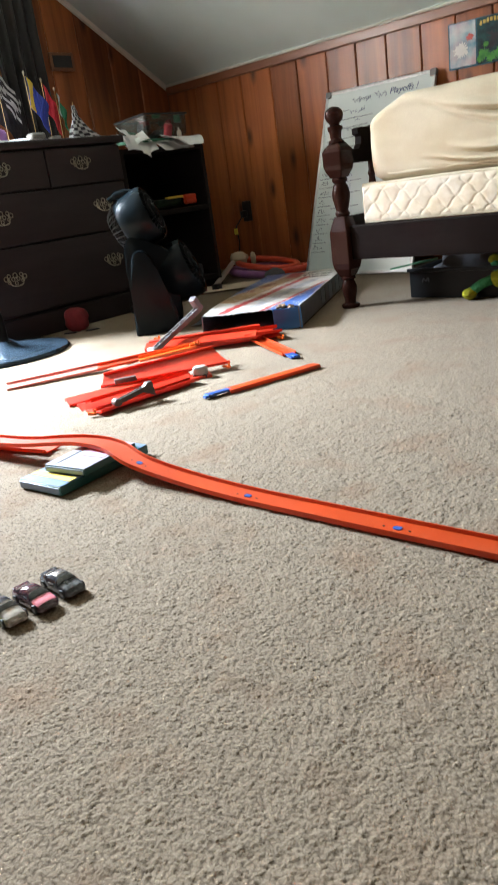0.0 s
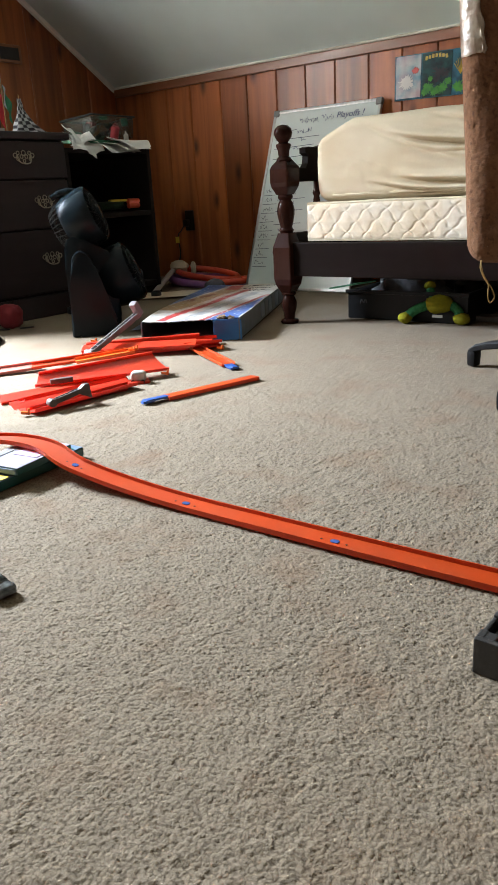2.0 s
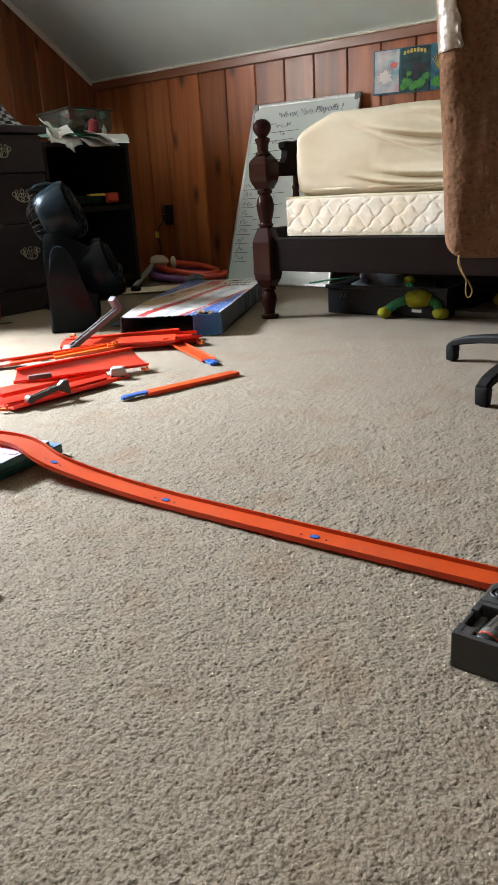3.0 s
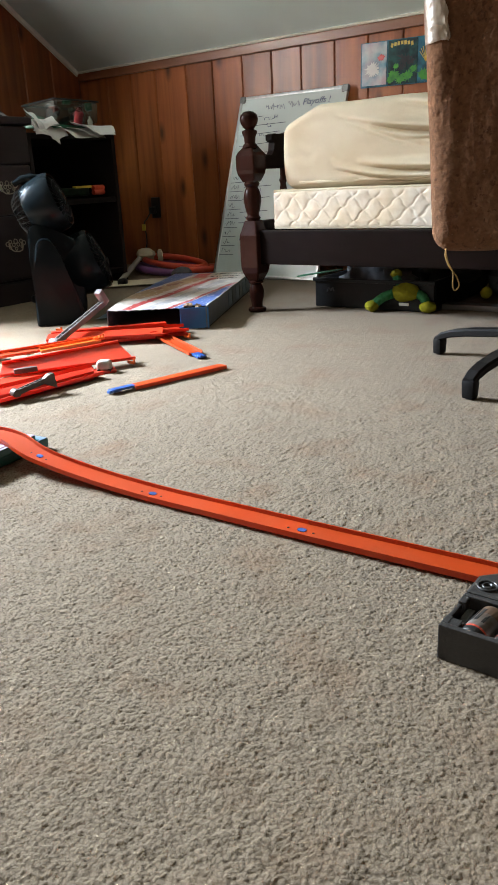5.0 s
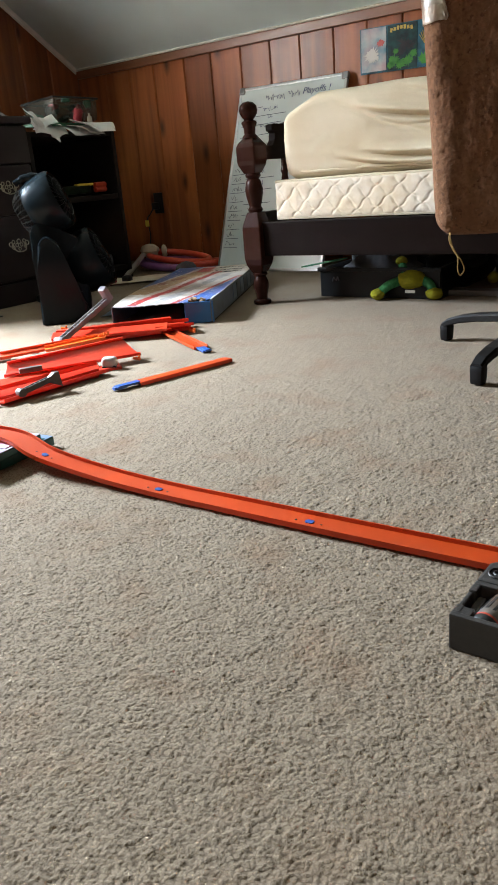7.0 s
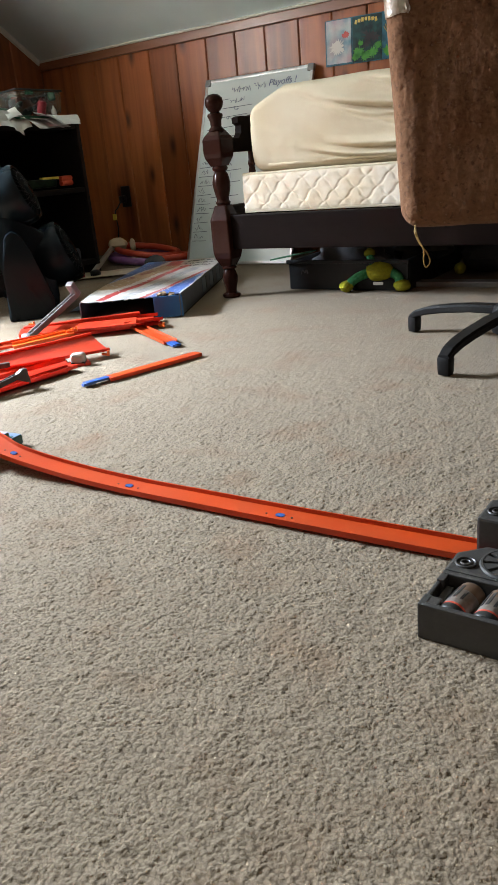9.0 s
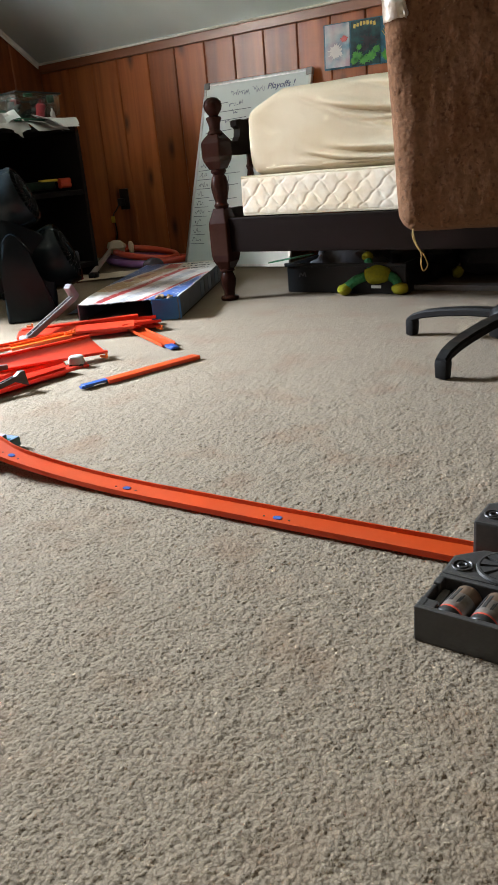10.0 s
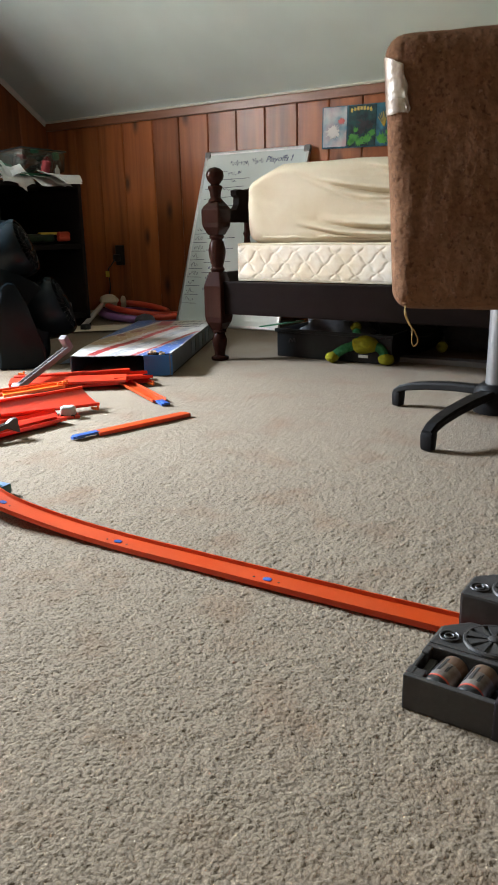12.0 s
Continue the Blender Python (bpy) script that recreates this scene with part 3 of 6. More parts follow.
def west_base():
    bm = blank()
    m = Matrix(((0, 0, -1, WALL_W - 0.012), (1, 0, 0, 0), (0, 1, 0, 0), (0, 0, 0, 1)))

    def pane(y0, y1, z0, z1=None):
        top = [(y1, z1), (y0, z1)] if z1 else [(y1, ceiling_z(y1) + 0.02), (max(y0, min(y1, 1.146)), ceiling_z(max(y0, min(y1, 1.146))) + 0.02), (y0, ceiling_z(y0) + 0.02)]
        out = [(y0, z0), (y1, z0)] + top
        seen = []
        for p in out:
            if p not in seen:
                seen.append(p)
        add_prism(bm, seen, 0.1, m)
    pane(WALL_S - 0.1, WIN_Y0, 0)
    pane(WIN_Y0, WIN_Y1, 0, WIN_Z0)
    pane(WIN_Y0, WIN_Y1, WIN_Z1)
    pane(WIN_Y1, WALL_N + 0.1, 0)
    return bm


WIN_Y0, WIN_Y1, WIN_Z0, WIN_Z1 = 0.46, 1.34, 0.50, 1.66
wall_w = solid("wall_west", west_base(), PINE_DARK, label="gable wall of stained knotty pine boards with a window", category="wall", kind="structure")
solid("wall_east", box((WALL_E + 0.05, 0.48, 1.15), (0.1, 5.4, 2.3)), PINE_DARK, label="plain dark pine wall", category="wall", kind="structure")


def south_base():
    bm = blank()
    for x0, x1, z0, z1 in ((WALL_W - 0.1, -0.3, 0, 2.3), (1.1, WALL_E + 0.1, 0, 2.3), (-0.3, 1.1, 0, 0.75), (-0.3, 1.1, 1.75, 2.3)):
        add_box(bm, ((x0 + x1) / 2, WALL_S - 0.05, (z0 + z1) / 2), (x1 - x0, 0.1, z1 - z0))
    return bm


solid("wall_south", south_base(), PINE_DARK, label="plain wall with a window", category="wall", kind="structure")


def ceiling_mesh():
    bm = blank()
    m = Matrix(((0, 0, 1, WALL_W - 0.1), (1, 0, 0, 0), (0, 1, 0, 0), (0, 0, 0, 1)))
    yk = WALL_N - (FLAT - KNEE) / RAKE
    low = [(WALL_N + 0.1, KNEE - 0.1 * RAKE), (yk, FLAT), (WALL_S - 0.1, FLAT)]
    add_prism(bm, low + [(y, z + 0.08) for y, z in reversed(low)], WALL_E - WALL_W + 0.2, m)
    return bm


solid("ceiling", ceiling_mesh(), CEIL, label="sloping painted attic ceiling with faint stains", category="ceiling", kind="structure")


# trims: the pine rail on top of the knee wall and the thin white mouldings against the ceiling
solid("trim_rail", box((-0.15, WALL_N - 0.008, 0.916), (5.08, 0.016, 0.036), 0.003), PINE_DARK, label="narrow stained pine rail along the wall top", category="trim", kind="structure")
solid("trim_cove", prism([(0, 0), (0.014, 0.001), (0.017, 0.006), (0.006, 0.0125), (0, 0.0125)], 5.08,
                         Matrix(((0, 0, 1, WALL_W + 0.01), (-1, 0, 0, WALL_N - 0.0006), (0, 1, 0, 0.9345), (0, 0, 0, 1)))), WHITE,
      label="thin white moulding between wall and ceiling", category="trim", kind="structure")


def rake_trim():
    bm = blank()
    a, b = Vector((WALL_W + 0.001, WALL_N - 0.005, KNEE - 0.004)), Vector((WALL_W + 0.001, 1.15, FLAT - 0.004))
    d = (b - a).normalized()
    out = Vector((1, 0, 0))
    dn = d.cross(out).normalized()
    if dn.z > 0:
        dn = -dn
    vs = [[bm.verts.new(p + out * x + dn * z) for x, z in ((0, -0.004), (0.014, -0.004), (0.012, 0.01), (0.004, 0.016), (0, 0.016))] for p in (a, b)]
    for i in range(5):
        bm.faces.new((vs[0][i], vs[0][(i + 1) % 5], vs[1][(i + 1) % 5], vs[1][i]))
    bm.faces.new(vs[0])
    bm.faces.new(vs[1])
    return bm


solid("trim_rake", rake_trim(), WHITE, label="thin white moulding up the sloping ceiling edge", category="trim", kind="structure")


def window(name, m, w, h, label):
    """A window in its opening: casing, sill, sash with two panes. Local x along the wall, y into the room, z up; origin at the sill's middle."""
    win = thing(name, m, label, "window", kind="structure")
    t = 0.055
    for nm, c, s in (("casing_side", (-w / 2 - t / 2, 0.012, h / 2), (t, 0.022, h + 2 * t)), ("casing_side", (w / 2 + t / 2, 0.012, h / 2), (t, 0.022, h + 2 * t)),
                     ("casing_head", (0, 0.012, h + t / 2), (w, 0.022, t))):
        part(nm, box(c, s, 0.004), CURTAIN, win)
    part("window_sill", box((0, 0.02, -0.014), (w + 2 * t + 0.03, 0.06, 0.028), 0.006), CURTAIN, win)
    frame_bm = blank()
    for c, s in (((-w / 2 + 0.018, -0.05, h / 2), (0.036, 0.03, h)), ((w / 2 - 0.018, -0.05, h / 2), (0.036, 0.03, h)), ((0, -0.05, 0.018), (w - 0.072, 0.03, 0.036)),
                 ((0, -0.05, h - 0.018), (w - 0.072, 0.03, 0.036)), ((0, -0.05, h / 2), (w - 0.072, 0.03, 0.03))):
        add_box(frame_bm, c, s, 0.003)
    part("window_frame", frame_bm, WHITE, win)
    for z0 in (0.036, h / 2 + 0.015):
        pane = part("pane", box((0, -0.05, z0 + (h / 2 - 0.051) / 2), (w - 0.076, 0.004, h / 2 - 0.053)), CLEAR, win)
        pane.visible_shadow = False
    return win


window("window_1", Matrix.Translation((WALL_W, (WIN_Y0 + WIN_Y1) / 2, WIN_Z0)) @ Matrix.Rotation(radians(-90), 4, 'Z'), WIN_Y1 - WIN_Y0, WIN_Z1 - WIN_Z0, "dark-cased window in the pine gable wall")
window("window_2", Matrix.Translation((0.4, WALL_S, 0.75)), 1.4, 1.0, "window behind the camera side of the room")


# ---- the bed against the knee wall ----
BED_X, BED_Y = -0.985, 2.10


POST_FOOT = [(0.003, 0.0), (0.026, 0.0), (0.029, 0.006), (0.027, 0.012), (0.017, 0.016), (0.018, 0.03), (0.0235, 0.05), (0.024, 0.066), (0.019, 0.081),
             (0.016, 0.087), (0.023, 0.090), (0.0235, 0.094), (0.017, 0.099), (0.015, 0.1)]
POST_VASE = [(0.016, 0.275), (0.021, 0.281), (0.023, 0.286), (0.019, 0.291), (0.018, 0.296), (0.022, 0.31), (0.0265, 0.332), (0.027, 0.345), (0.022, 0.366),
             (0.017, 0.374), (0.022, 0.379), (0.0235, 0.384), (0.021, 0.389), (0.018, 0.392)]
POST_FINIAL = [(0.018, 0.482), (0.023, 0.487), (0.0215, 0.492), (0.016, 0.498), (0.0175, 0.515), (0.023, 0.527), (0.0215, 0.532), (0.013, 0.536), (0.0175, 0.541),
               (0.0245, 0.551), (0.0272, 0.562), (0.0245, 0.574), (0.015, 0.583), (0.002, 0.586)]


def turned(profile, k=1.0):
    return lathe([(r, z * k) for r, z in profile], 28)


def block_mesh(levels, k=1.0):
    """A square block with chamfered corners and tapered ends: (half width, height) pairs."""
    bm, rings = blank(), []
    for h, z in levels:
        c = h * 0.90
        rings.append([bm.verts.new((px, py, z * k)) for px, py in ((h, c), (c, h), (-c, h), (-h, c), (-h, -c), (-c, -h), (c, -h), (h, -c))])
    for a, b in zip(rings, rings[1:]):
        for i in range(8):
            bm.faces.new((a[i], a[(i + 1) % 8], b[(i + 1) % 8], b[i]))
    bm.faces.new(rings[0])
    bm.faces.new(rings[-1])
    bmesh.ops.bevel(bm, geom=list(bm.edges), offset=0.0012, segments=1, affect='EDGES')
    return bm


def bed_end(bed, x, h=0.586):
    for y in (0.0, 0.93):
        k = h / 0.586
        post = part("post", turned(POST_FOOT, k), MAHOGANY, bed, "glossy turned mahogany post with a ball finial", smooth=True)
        post.location = (x, y, 0)
        part("vase_turning", turned(POST_VASE, k), MAHOGANY, post, smooth=True)
        part("ball_finial", turned(POST_FINIAL, k), MAHOGANY, post, smooth=True)
        part("block", block_mesh([(0.018, 0.097), (0.030, 0.122), (0.0335, 0.14), (0.0335, 0.235), (0.020, 0.278)], h / 0.586), MAHOGANY, post)
        part("block", block_mesh([(0.020, 0.389), (0.031, 0.412), (0.0335, 0.425), (0.0335, 0.463), (0.028, 0.474), (0.017, 0.486)], h / 0.586), MAHOGANY, post)
    half = [(0.025, 0.425), (0.025, 0.49), (0.045, 0.478), (0.07, 0.464), (0.098, 0.464), (0.112, 0.478), (0.116, 0.50), (0.100, 0.507), (0.100, 0.522), (0.118, 0.526),
            (0.16, 0.524), (0.28, 0.545), (0.465, 0.56)]
    outline = half + [(0.93 - y, z) for y, z in reversed(half[:-1])]
    m = Matrix(((0, 0, 1, x - 0.011), (1, 0, 0, 0), (0, 1, 0, 0), (0, 0, 0, 1)))
    part("scrolled_rail", prism(outline, 0.022, m), ESPRESSO, bed)
    part("lower_rail", box((x, 0.465, 0.245), (0.022, 0.88, 0.06), 0.004), ESPRESSO, bed)
    for y in (0.175, 0.32, 0.465, 0.61, 0.755):
        sp = part("spindle", lathe([(0.009, 0.27), (0.013, 0.29), (0.009, 0.30), (0.008, 0.32), (0.0145, 0.345), (0.009, 0.38), (0.013, 0.39), (0.009, 0.40), (0.009, 0.43)], 14), MAHOGANY, bed, smooth=True)
        sp.location = (x, y, 0)


bed = thing("bed", Matrix.Translation((BED_X, BED_Y, 0)), "dark mahogany low-post bed with bare mattresses beside the wall", "bed")
bed_end(bed, 0.0)
bed_end(bed, 1.93, 0.80)
for y in (-0.004, 0.934):
    part("side_rail", box((0.965, y, 0.199), (1.87, 0.024, 0.100), 0.003), ESPRESSO, bed, "dark-stained flat side rail")


def quilt(q):
    x, y, z = q
    if y < -0.40:
        xx = x + 0.010 * noise.noise(Vector((x * 9, 1, z * 12))) + 0.004 * noise.noise(Vector((x * 30, 4, z * 30)))
        zz = z + 0.010 * noise.noise(Vector((x * 11, 7, z * 12)))
        wave = 0.05 * math.sin(4 * math.pi * zz / 0.064)
        s1, s2 = xx / 0.066 + zz / 0.064 + wave, xx / 0.066 - zz / 0.064 - wave
        d = min(abs(s1 - round(s1)), abs(s2 - round(s2)))
        puff = (1 - math.exp(-(d / 0.065) ** 2)) * (0.6 + 0.8 * d) + 0.45 * noise.noise(Vector((x * 38, 2, z * 38)))
        edge = max(0.0, min(1.0, (0.052 - abs(z)) / 0.012))
        y -= 0.0027 * puff * edge
        z += 0.0016 * noise.noise(Vector((x * 14, 3, z * 20)))
    if z > 0.03:
        z += 0.004 * math.sin(x * 23 + 1) * noise.noise(Vector((x * 8, y * 3, 0))) + 0.003 * noise.noise(Vector((x * 18, 1, 2)))
    return Vector((x, y, z))


spring = thing("box_spring", Matrix.Translation((BED_X + 0.963, BED_Y + 0.472, 0.250 + 0.056)), "off-white quilted box spring with yellowed edges", "box spring")
part("quilted_border", rbox((1.80, 0.92, 0.116), 0.014, (860, 10, 64), quilt), QUILT, spring, smooth=True)
for z in (0.053, -0.051):
    loop = [(-0.893, -0.455), (0.893, -0.455), (0.893, 0.455), (-0.893, 0.455)]
    pts = [Vector((x0 + (x1 - x0) * i / 40, y0 + (y1 - y0) * i / 40, z + 0.002 * noise.noise(Vector((x0 + (x1 - x0) * i / 6, y0, z * 90))))) for (x0, y0), (x1, y1) in zip(loop, loop[1:] + loop[:1]) for i in range(40)]
    part("edge_tape", tube(pts, 0.0048, 6, True), SHEET, spring, "yellowed edge tape", smooth=True)


def sheet_folds(q):
    x, y, z = q
    n1 = noise.noise(Vector((x * 5, y * 4, z * 6)))
    # crowned top, sagging ends
    if z > 0:
        z += 0.010 * noise.noise(Vector((x * 4.5, y * 3, 4))) - 0.042 * max(0, min(1, (-0.775 - x) / 0.10))
    side = max(0.0, min(1.0, (-y - 0.30) / 0.1))
    if side:
        bulge = 0.012 * (1 - (z / 0.12) ** 2)
        fold = 0.0
        for x0, z0, slope, width, depth, x1 in ((-0.66, 0.062, -0.20, 0.006, 0.018, 0.5), (-0.72, -0.068, -0.12, 0.005, 0.012, 0.3), (-0.64, -0.052, -0.12, 0.006, 0.018, 0.6), (-0.55, 0.010, -0.10, 0.004, 0.004, 0.2), (-0.74, 0.085, -0.35, 0.007, 0.006, -0.3),
                                                (-0.56, 0.112, -0.30, 0.006, 0.007, 0.1), (-0.48, 0.07, -0.33, 0.004, 0.005, 0.0), (0.0, 0.07, -0.2, 0.012, 0.009, 0.7), (0.1, 0.0, -0.16, 0.012, 0.009, 0.8)):
            if x0 < x < x1:
                d = z - (z0 + slope * (x - x0) + 0.006 * math.sin(x * 14))
                fade = min(1, (x - x0) / 0.12, (x1 - x) / 0.2)
                fold += fade * depth * (math.exp(-((d - 2.2 * width) / (2.2 * width)) ** 2) - 1.3 * math.exp(-(d / width) ** 2))
        y -= side * (bulge + fold + 0.004 * n1 + 0.0012 * noise.noise(Vector((x * 40, 0, z * 40))) + 0.004 * noise.noise(Vector((x * 9 + z * 16, 2, z * 22 - x * 3))))
    x += 0.006 * n1 * (1 if x < -0.6 else 0)
    return Vector((x, y, z))


mattress = thing("mattress", Matrix.Translation((BED_X + 0.985, BED_Y + 0.474, 0.364 + 0.111)), "thick mattress in a creased cream fitted sheet", "mattress")
part("fitted_sheet", rbox((1.78, 0.90, 0.226), 0.034, (300, 26, 90), sheet_folds), SHEET, mattress, smooth=True)
hem = [Vector((-0.83 + 1.66 * i / 90, -0.452 + 0.003 * math.sin(i * 0.9), -0.094 + 0.004 * noise.noise(Vector((i * 0.3, 0, 2))))) for i in range(91)]
part("elastic_hem", tube(hem, 0.0035, 6), SHEET, mattress, "gathered hem of the sheet", smooth=True)

# ---- whiteboard leaning on the wall ----
WB_W, WB_H = 0.52, 0.782
lean = math.atan2(0.285, 0.728)
wb_m = Matrix.Translation((-1.672, 2.752, 0.002)) @ Matrix.Rotation(radians(0.6), 4, 'Z') @ Matrix.Rotation(-lean, 4, 'X')
board = thing("whiteboard", wb_m, "white dry-erase board with blue handwriting leaning on the wall", "whiteboard")
part("panel", box((WB_W / 2, 0.006, WB_H / 2), (WB_W - 0.008, 0.008, WB_H - 0.008)), BOARD, board)
for c, s in (((0.006, 0.006, WB_H / 2), (0.012, 0.015, WB_H)), ((WB_W - 0.006, 0.006, WB_H / 2), (0.012, 0.015, WB_H)), ((WB_W / 2, 0.006, 0.006), (WB_W - 0.024, 0.015, 0.012)), ((WB_W / 2, 0.006, WB_H - 0.006), (WB_W - 0.024, 0.015, 0.012))):
    part("edge_strip", box(c, s, 0.002), ALU, board)
for x in (0.012, WB_W - 0.012):
    part("corner_cap", box((x, 0.005, WB_H - 0.012), (0.028, 0.019, 0.028), 0.004), GREYSTEEL, board)


def scribble(x, z, w, h, seed):
    """An unreadable word, as a thin wavering bar."""
    rng = random.Random(seed)
    k = max(5, int(w / 0.0034))
    pts = [(x + w * (i + rng.uniform(-0.8, 0.8)) / k, 0.0012, z + h * rng.choice((-0.5, -0.3, -0.3, 0.0, 0.15, 0.2, 0.5)) * rng.uniform(0.7, 1.0)) for i in range(k + 1)]
    return tube(smooth_path(pts, 3), 0.0008, 4)


def words(text, x, z, size, material, slant=0.2):
    cu = bpy.data.curves.new("writing", 'FONT')
    cu.body, cu.size, cu.shear, cu.extrude = text, size, slant, 0.0004
    ob = new("writing", cu)
    ob.parent = board
    ob.matrix_local = Matrix.Translation((x, 0.0012, z)) @ Matrix.Rotation(radians(90), 4, 'X')
    cu.materials.append(material)
    return ob


words("Playoffs !", 0.318, 0.722, 0.036, INK)
for i, (x, z, w, h) in enumerate(((0.140, 0.724, 0.030, 0.028), (0.176, 0.727, 0.056, 0.030), (0.245, 0.729, 0.060, 0.028), (0.135, 0.682, 0.034, 0.020), (0.176, 0.684, 0.03, 0.022), (0.155, 0.650, 0.03, 0.018),
                                  (0.125, 0.612, 0.045, 0.016), (0.125, 0.422, 0.020, 0.026), (0.150, 0.420, 0.030, 0.018), (0.120, 0.372, 0.060, 0.026), (0.118, 0.312, 0.050, 0.026), (0.116, 0.262, 0.065, 0.026),
                                  (0.114, 0.215, 0.07, 0.026), (0.110, 0.165, 0.06, 0.024))):
    part("handwriting", scribble(x, z, w, h, i), INK, board)
for i in range(9):
    part("handwriting", scribble(0.026, 0.43 - 0.039 * i, 0.03 + 0.008 * (i % 3), 0.022, 40 + i), INKGREY, board)
    part("ruled_line", box((0.053, 0.0014, 0.412 - 0.039 * i), (0.072, 0.0005, 0.0020), 0, Matrix.Rotation(radians(-2 + i % 3), 3, 'Y')), INKGREY, board)
for i, (x, z, w) in enumerate(((0.03, 0.690, 0.10), (0.03, 0.655, 0.22), (0.03, 0.618, 0.20), (0.03, 0.575, 0.22), (0.03, 0.535, 0.22), (0.03, 0.495, 0.16), (0.09, 0.392, 0.14), (0.09, 0.342, 0.14), (0.09, 0.285, 0.14), (0.09, 0.238, 0.14))):
    part("ruled_line", box((x + w / 2, 0.0014, z), (w, 0.0005, 0.0022), 0, Matrix.Rotation(radians((-2.5, -1, -2, -3)[i % 4]), 3, 'Y')), INKGREY, board)

# ---- poster on the wall ----
poster = thing("poster", Matrix.Translation((-1.113, WALL_N - 0.004, 0.712)) @ Matrix.Rotation(radians(1.0), 4, 'Y'), "glossy folded poster in teal and green pinned to the boards", "poster")
part("backing", box((0.16, -0.002, 0.078), (0.32, 0.003, 0.158)), POSTERTEAL, poster)
part("pale_panel", box((0.058, -0.0045, 0.080), (0.104, 0.002, 0.148)), POSTERPALE, poster)
part("dark_panel", box((0.176, -0.0045, 0.078), (0.118, 0.002, 0.152)), POSTERDARK, poster)
part("teal_panel", box((0.277, -0.0045, 0.078), (0.078, 0.002, 0.152)), POSTERTEAL, poster)
for i in range(7):
    part("title_shape", box((0.132 + 0.0135 * i, -0.0062, 0.137 + 0.006 * math.sin(math.pi * i / 6)), (0.0095, 0.0008, 0.014 - 0.002 * (i % 2)), 0, Matrix.Rotation(radians(12 - 4 * i), 3, 'Y')), POSTERGOLD, poster)
rg = random.Random(3)


def splash(x, z, size, count, depth, material, name, low=0.25):
    """A jagged many-pointed patch of print."""
    out = []
    for i in range(count):
        a, r = 2 * math.pi * i / count, size * (rg.uniform(0.75, 1.25) if i % 2 else rg.uniform(low, 0.6 + low * 0.5))
        out.append((r * math.cos(a), r * 0.8 * math.sin(a)))
    part(name, prism(out, 0.0004, Matrix.Translation((x, depth, z)) @ Matrix.Rotation(radians(90), 4, 'X')), material, poster)


for x, z, s in ((0.142, 0.035, 0.026), (0.168, 0.022, 0.022), (0.20, 0.030, 0.024), (0.222, 0.05, 0.018), (0.15, 0.065, 0.014), (0.128, 0.02, 0.018), (0.262, 0.026, 0.026), (0.29, 0.05, 0.016)):
    splash(x, z, s, 30, -0.0056, POSTERGREEN, "green_shape", 0.45)
for x, z, s in ((0.185, 0.085, 0.036), (0.175, 0.06, 0.02), (0.21, 0.075, 0.02)):
    splash(x, z, s, 22, -0.0062, FLAGBLACK, "black_shape")
splash(0.052, 0.06, 0.034, 40, -0.0056, PAGE, "pale_shape", 0.5)
splash(0.088, 0.10, 0.016, 20, -0.0060, BOXRED, "red_shape", 0.6)
for i in range(7):
    a = radians(60 + i * 13)
    part("gold_ray", tube([(0.27, -0.006, 0.07), (0.27 + 0.035 * math.cos(a), -0.006, 0.07 + 0.055 * math.sin(a))], 0.0012, 5), POSTERGOLD, poster)

# ---- wall outlet with a plug and cord ----
outlet = thing("wall_outlet", Matrix.Translation((-2.249, WALL_N, 0.285)), "dark brown outlet plate with a yellow-tagged cord", "outlet")
part("plate", box((0, -0.005, 0), (0.055, 0.01, 0.098), 0.004), OUTLET, outlet)
part("plug", box((-0.008, -0.022, -0.012), (0.03, 0.028, 0.034), 0.006), OUTLET, outlet)
part("cord", tube(smooth_path([(-0.01, -0.036, -0.02), (-0.03, -0.045, -0.05), (-0.055, -0.04, -0.075), (-0.06, -0.03, -0.17), (-0.10, -0.04, -0.27)], 6), 0.0032, 6), OUTLET, outlet)
part("tag", box((-0.056, -0.046, -0.092), (0.024, 0.003, 0.03), 0.001), YELLOW, outlet)

# ---- dresser on the gable wall ----
DR = Matrix.Translation((-1.95, 1.39, 0))
dresser = thing("dresser", DR, "dark walnut chest of drawers with ornate brass pulls", "dresser")
part("body", box((-0.36, 0.345, 0.345), (0.70, 0.67, 0.55), 0.004), DRESSER, dresser)
part("top", box((-0.35, 0.345, 0.633), (0.74, 0.71, 0.026), 0.008), DRESSER, dresser)
part("plinth", box((-0.355, 0.345, 0.04), (0.715, 0.69, 0.08), 0.006), DRESSER, dresser)


def pull(parent, y, z):
    bm = blank()
    for dy, dz, r in ((-0.036, 0.004, 0.0075), (-0.024, 0.012, 0.006), (0, 0.012, 0.008), (0.024, 0.012, 0.006), (0.036, 0.004, 0.0075), (-0.026, -0.008, 0.0055), (0.026, -0.008, 0.0055), (-0.010, 0.0, 0.006), (0.010, 0.0, 0.006), (0, -0.014, 0.0055)):
        add_tube(bm, [(0.0135, y + dy + r * math.cos(a), z + dz + r * math.sin(a)) for a in np.linspace(0, 6.2832, 15)[:-1]], 0.0017, 5, closed=True)
    for dy in (-0.028, 0.028):
        blob(bm, (0.0135, y + dy, z + 0.002), (0.004, 0.005, 0.005), 8)
    plate = part("pull_plate", bm, BRASS, parent, "ornate pierced brass back plate")
    part("bail", tube(smooth_path([(0.008, y - 0.028, z + 0.002), (0.02, y - 0.022, z - 0.018), (0.022, y, z - 0.024), (0.02, y + 0.022, z - 0.018), (0.008, y + 0.028, z + 0.002)], 5), 0.002, 6), BRASS, parent, smooth=True)


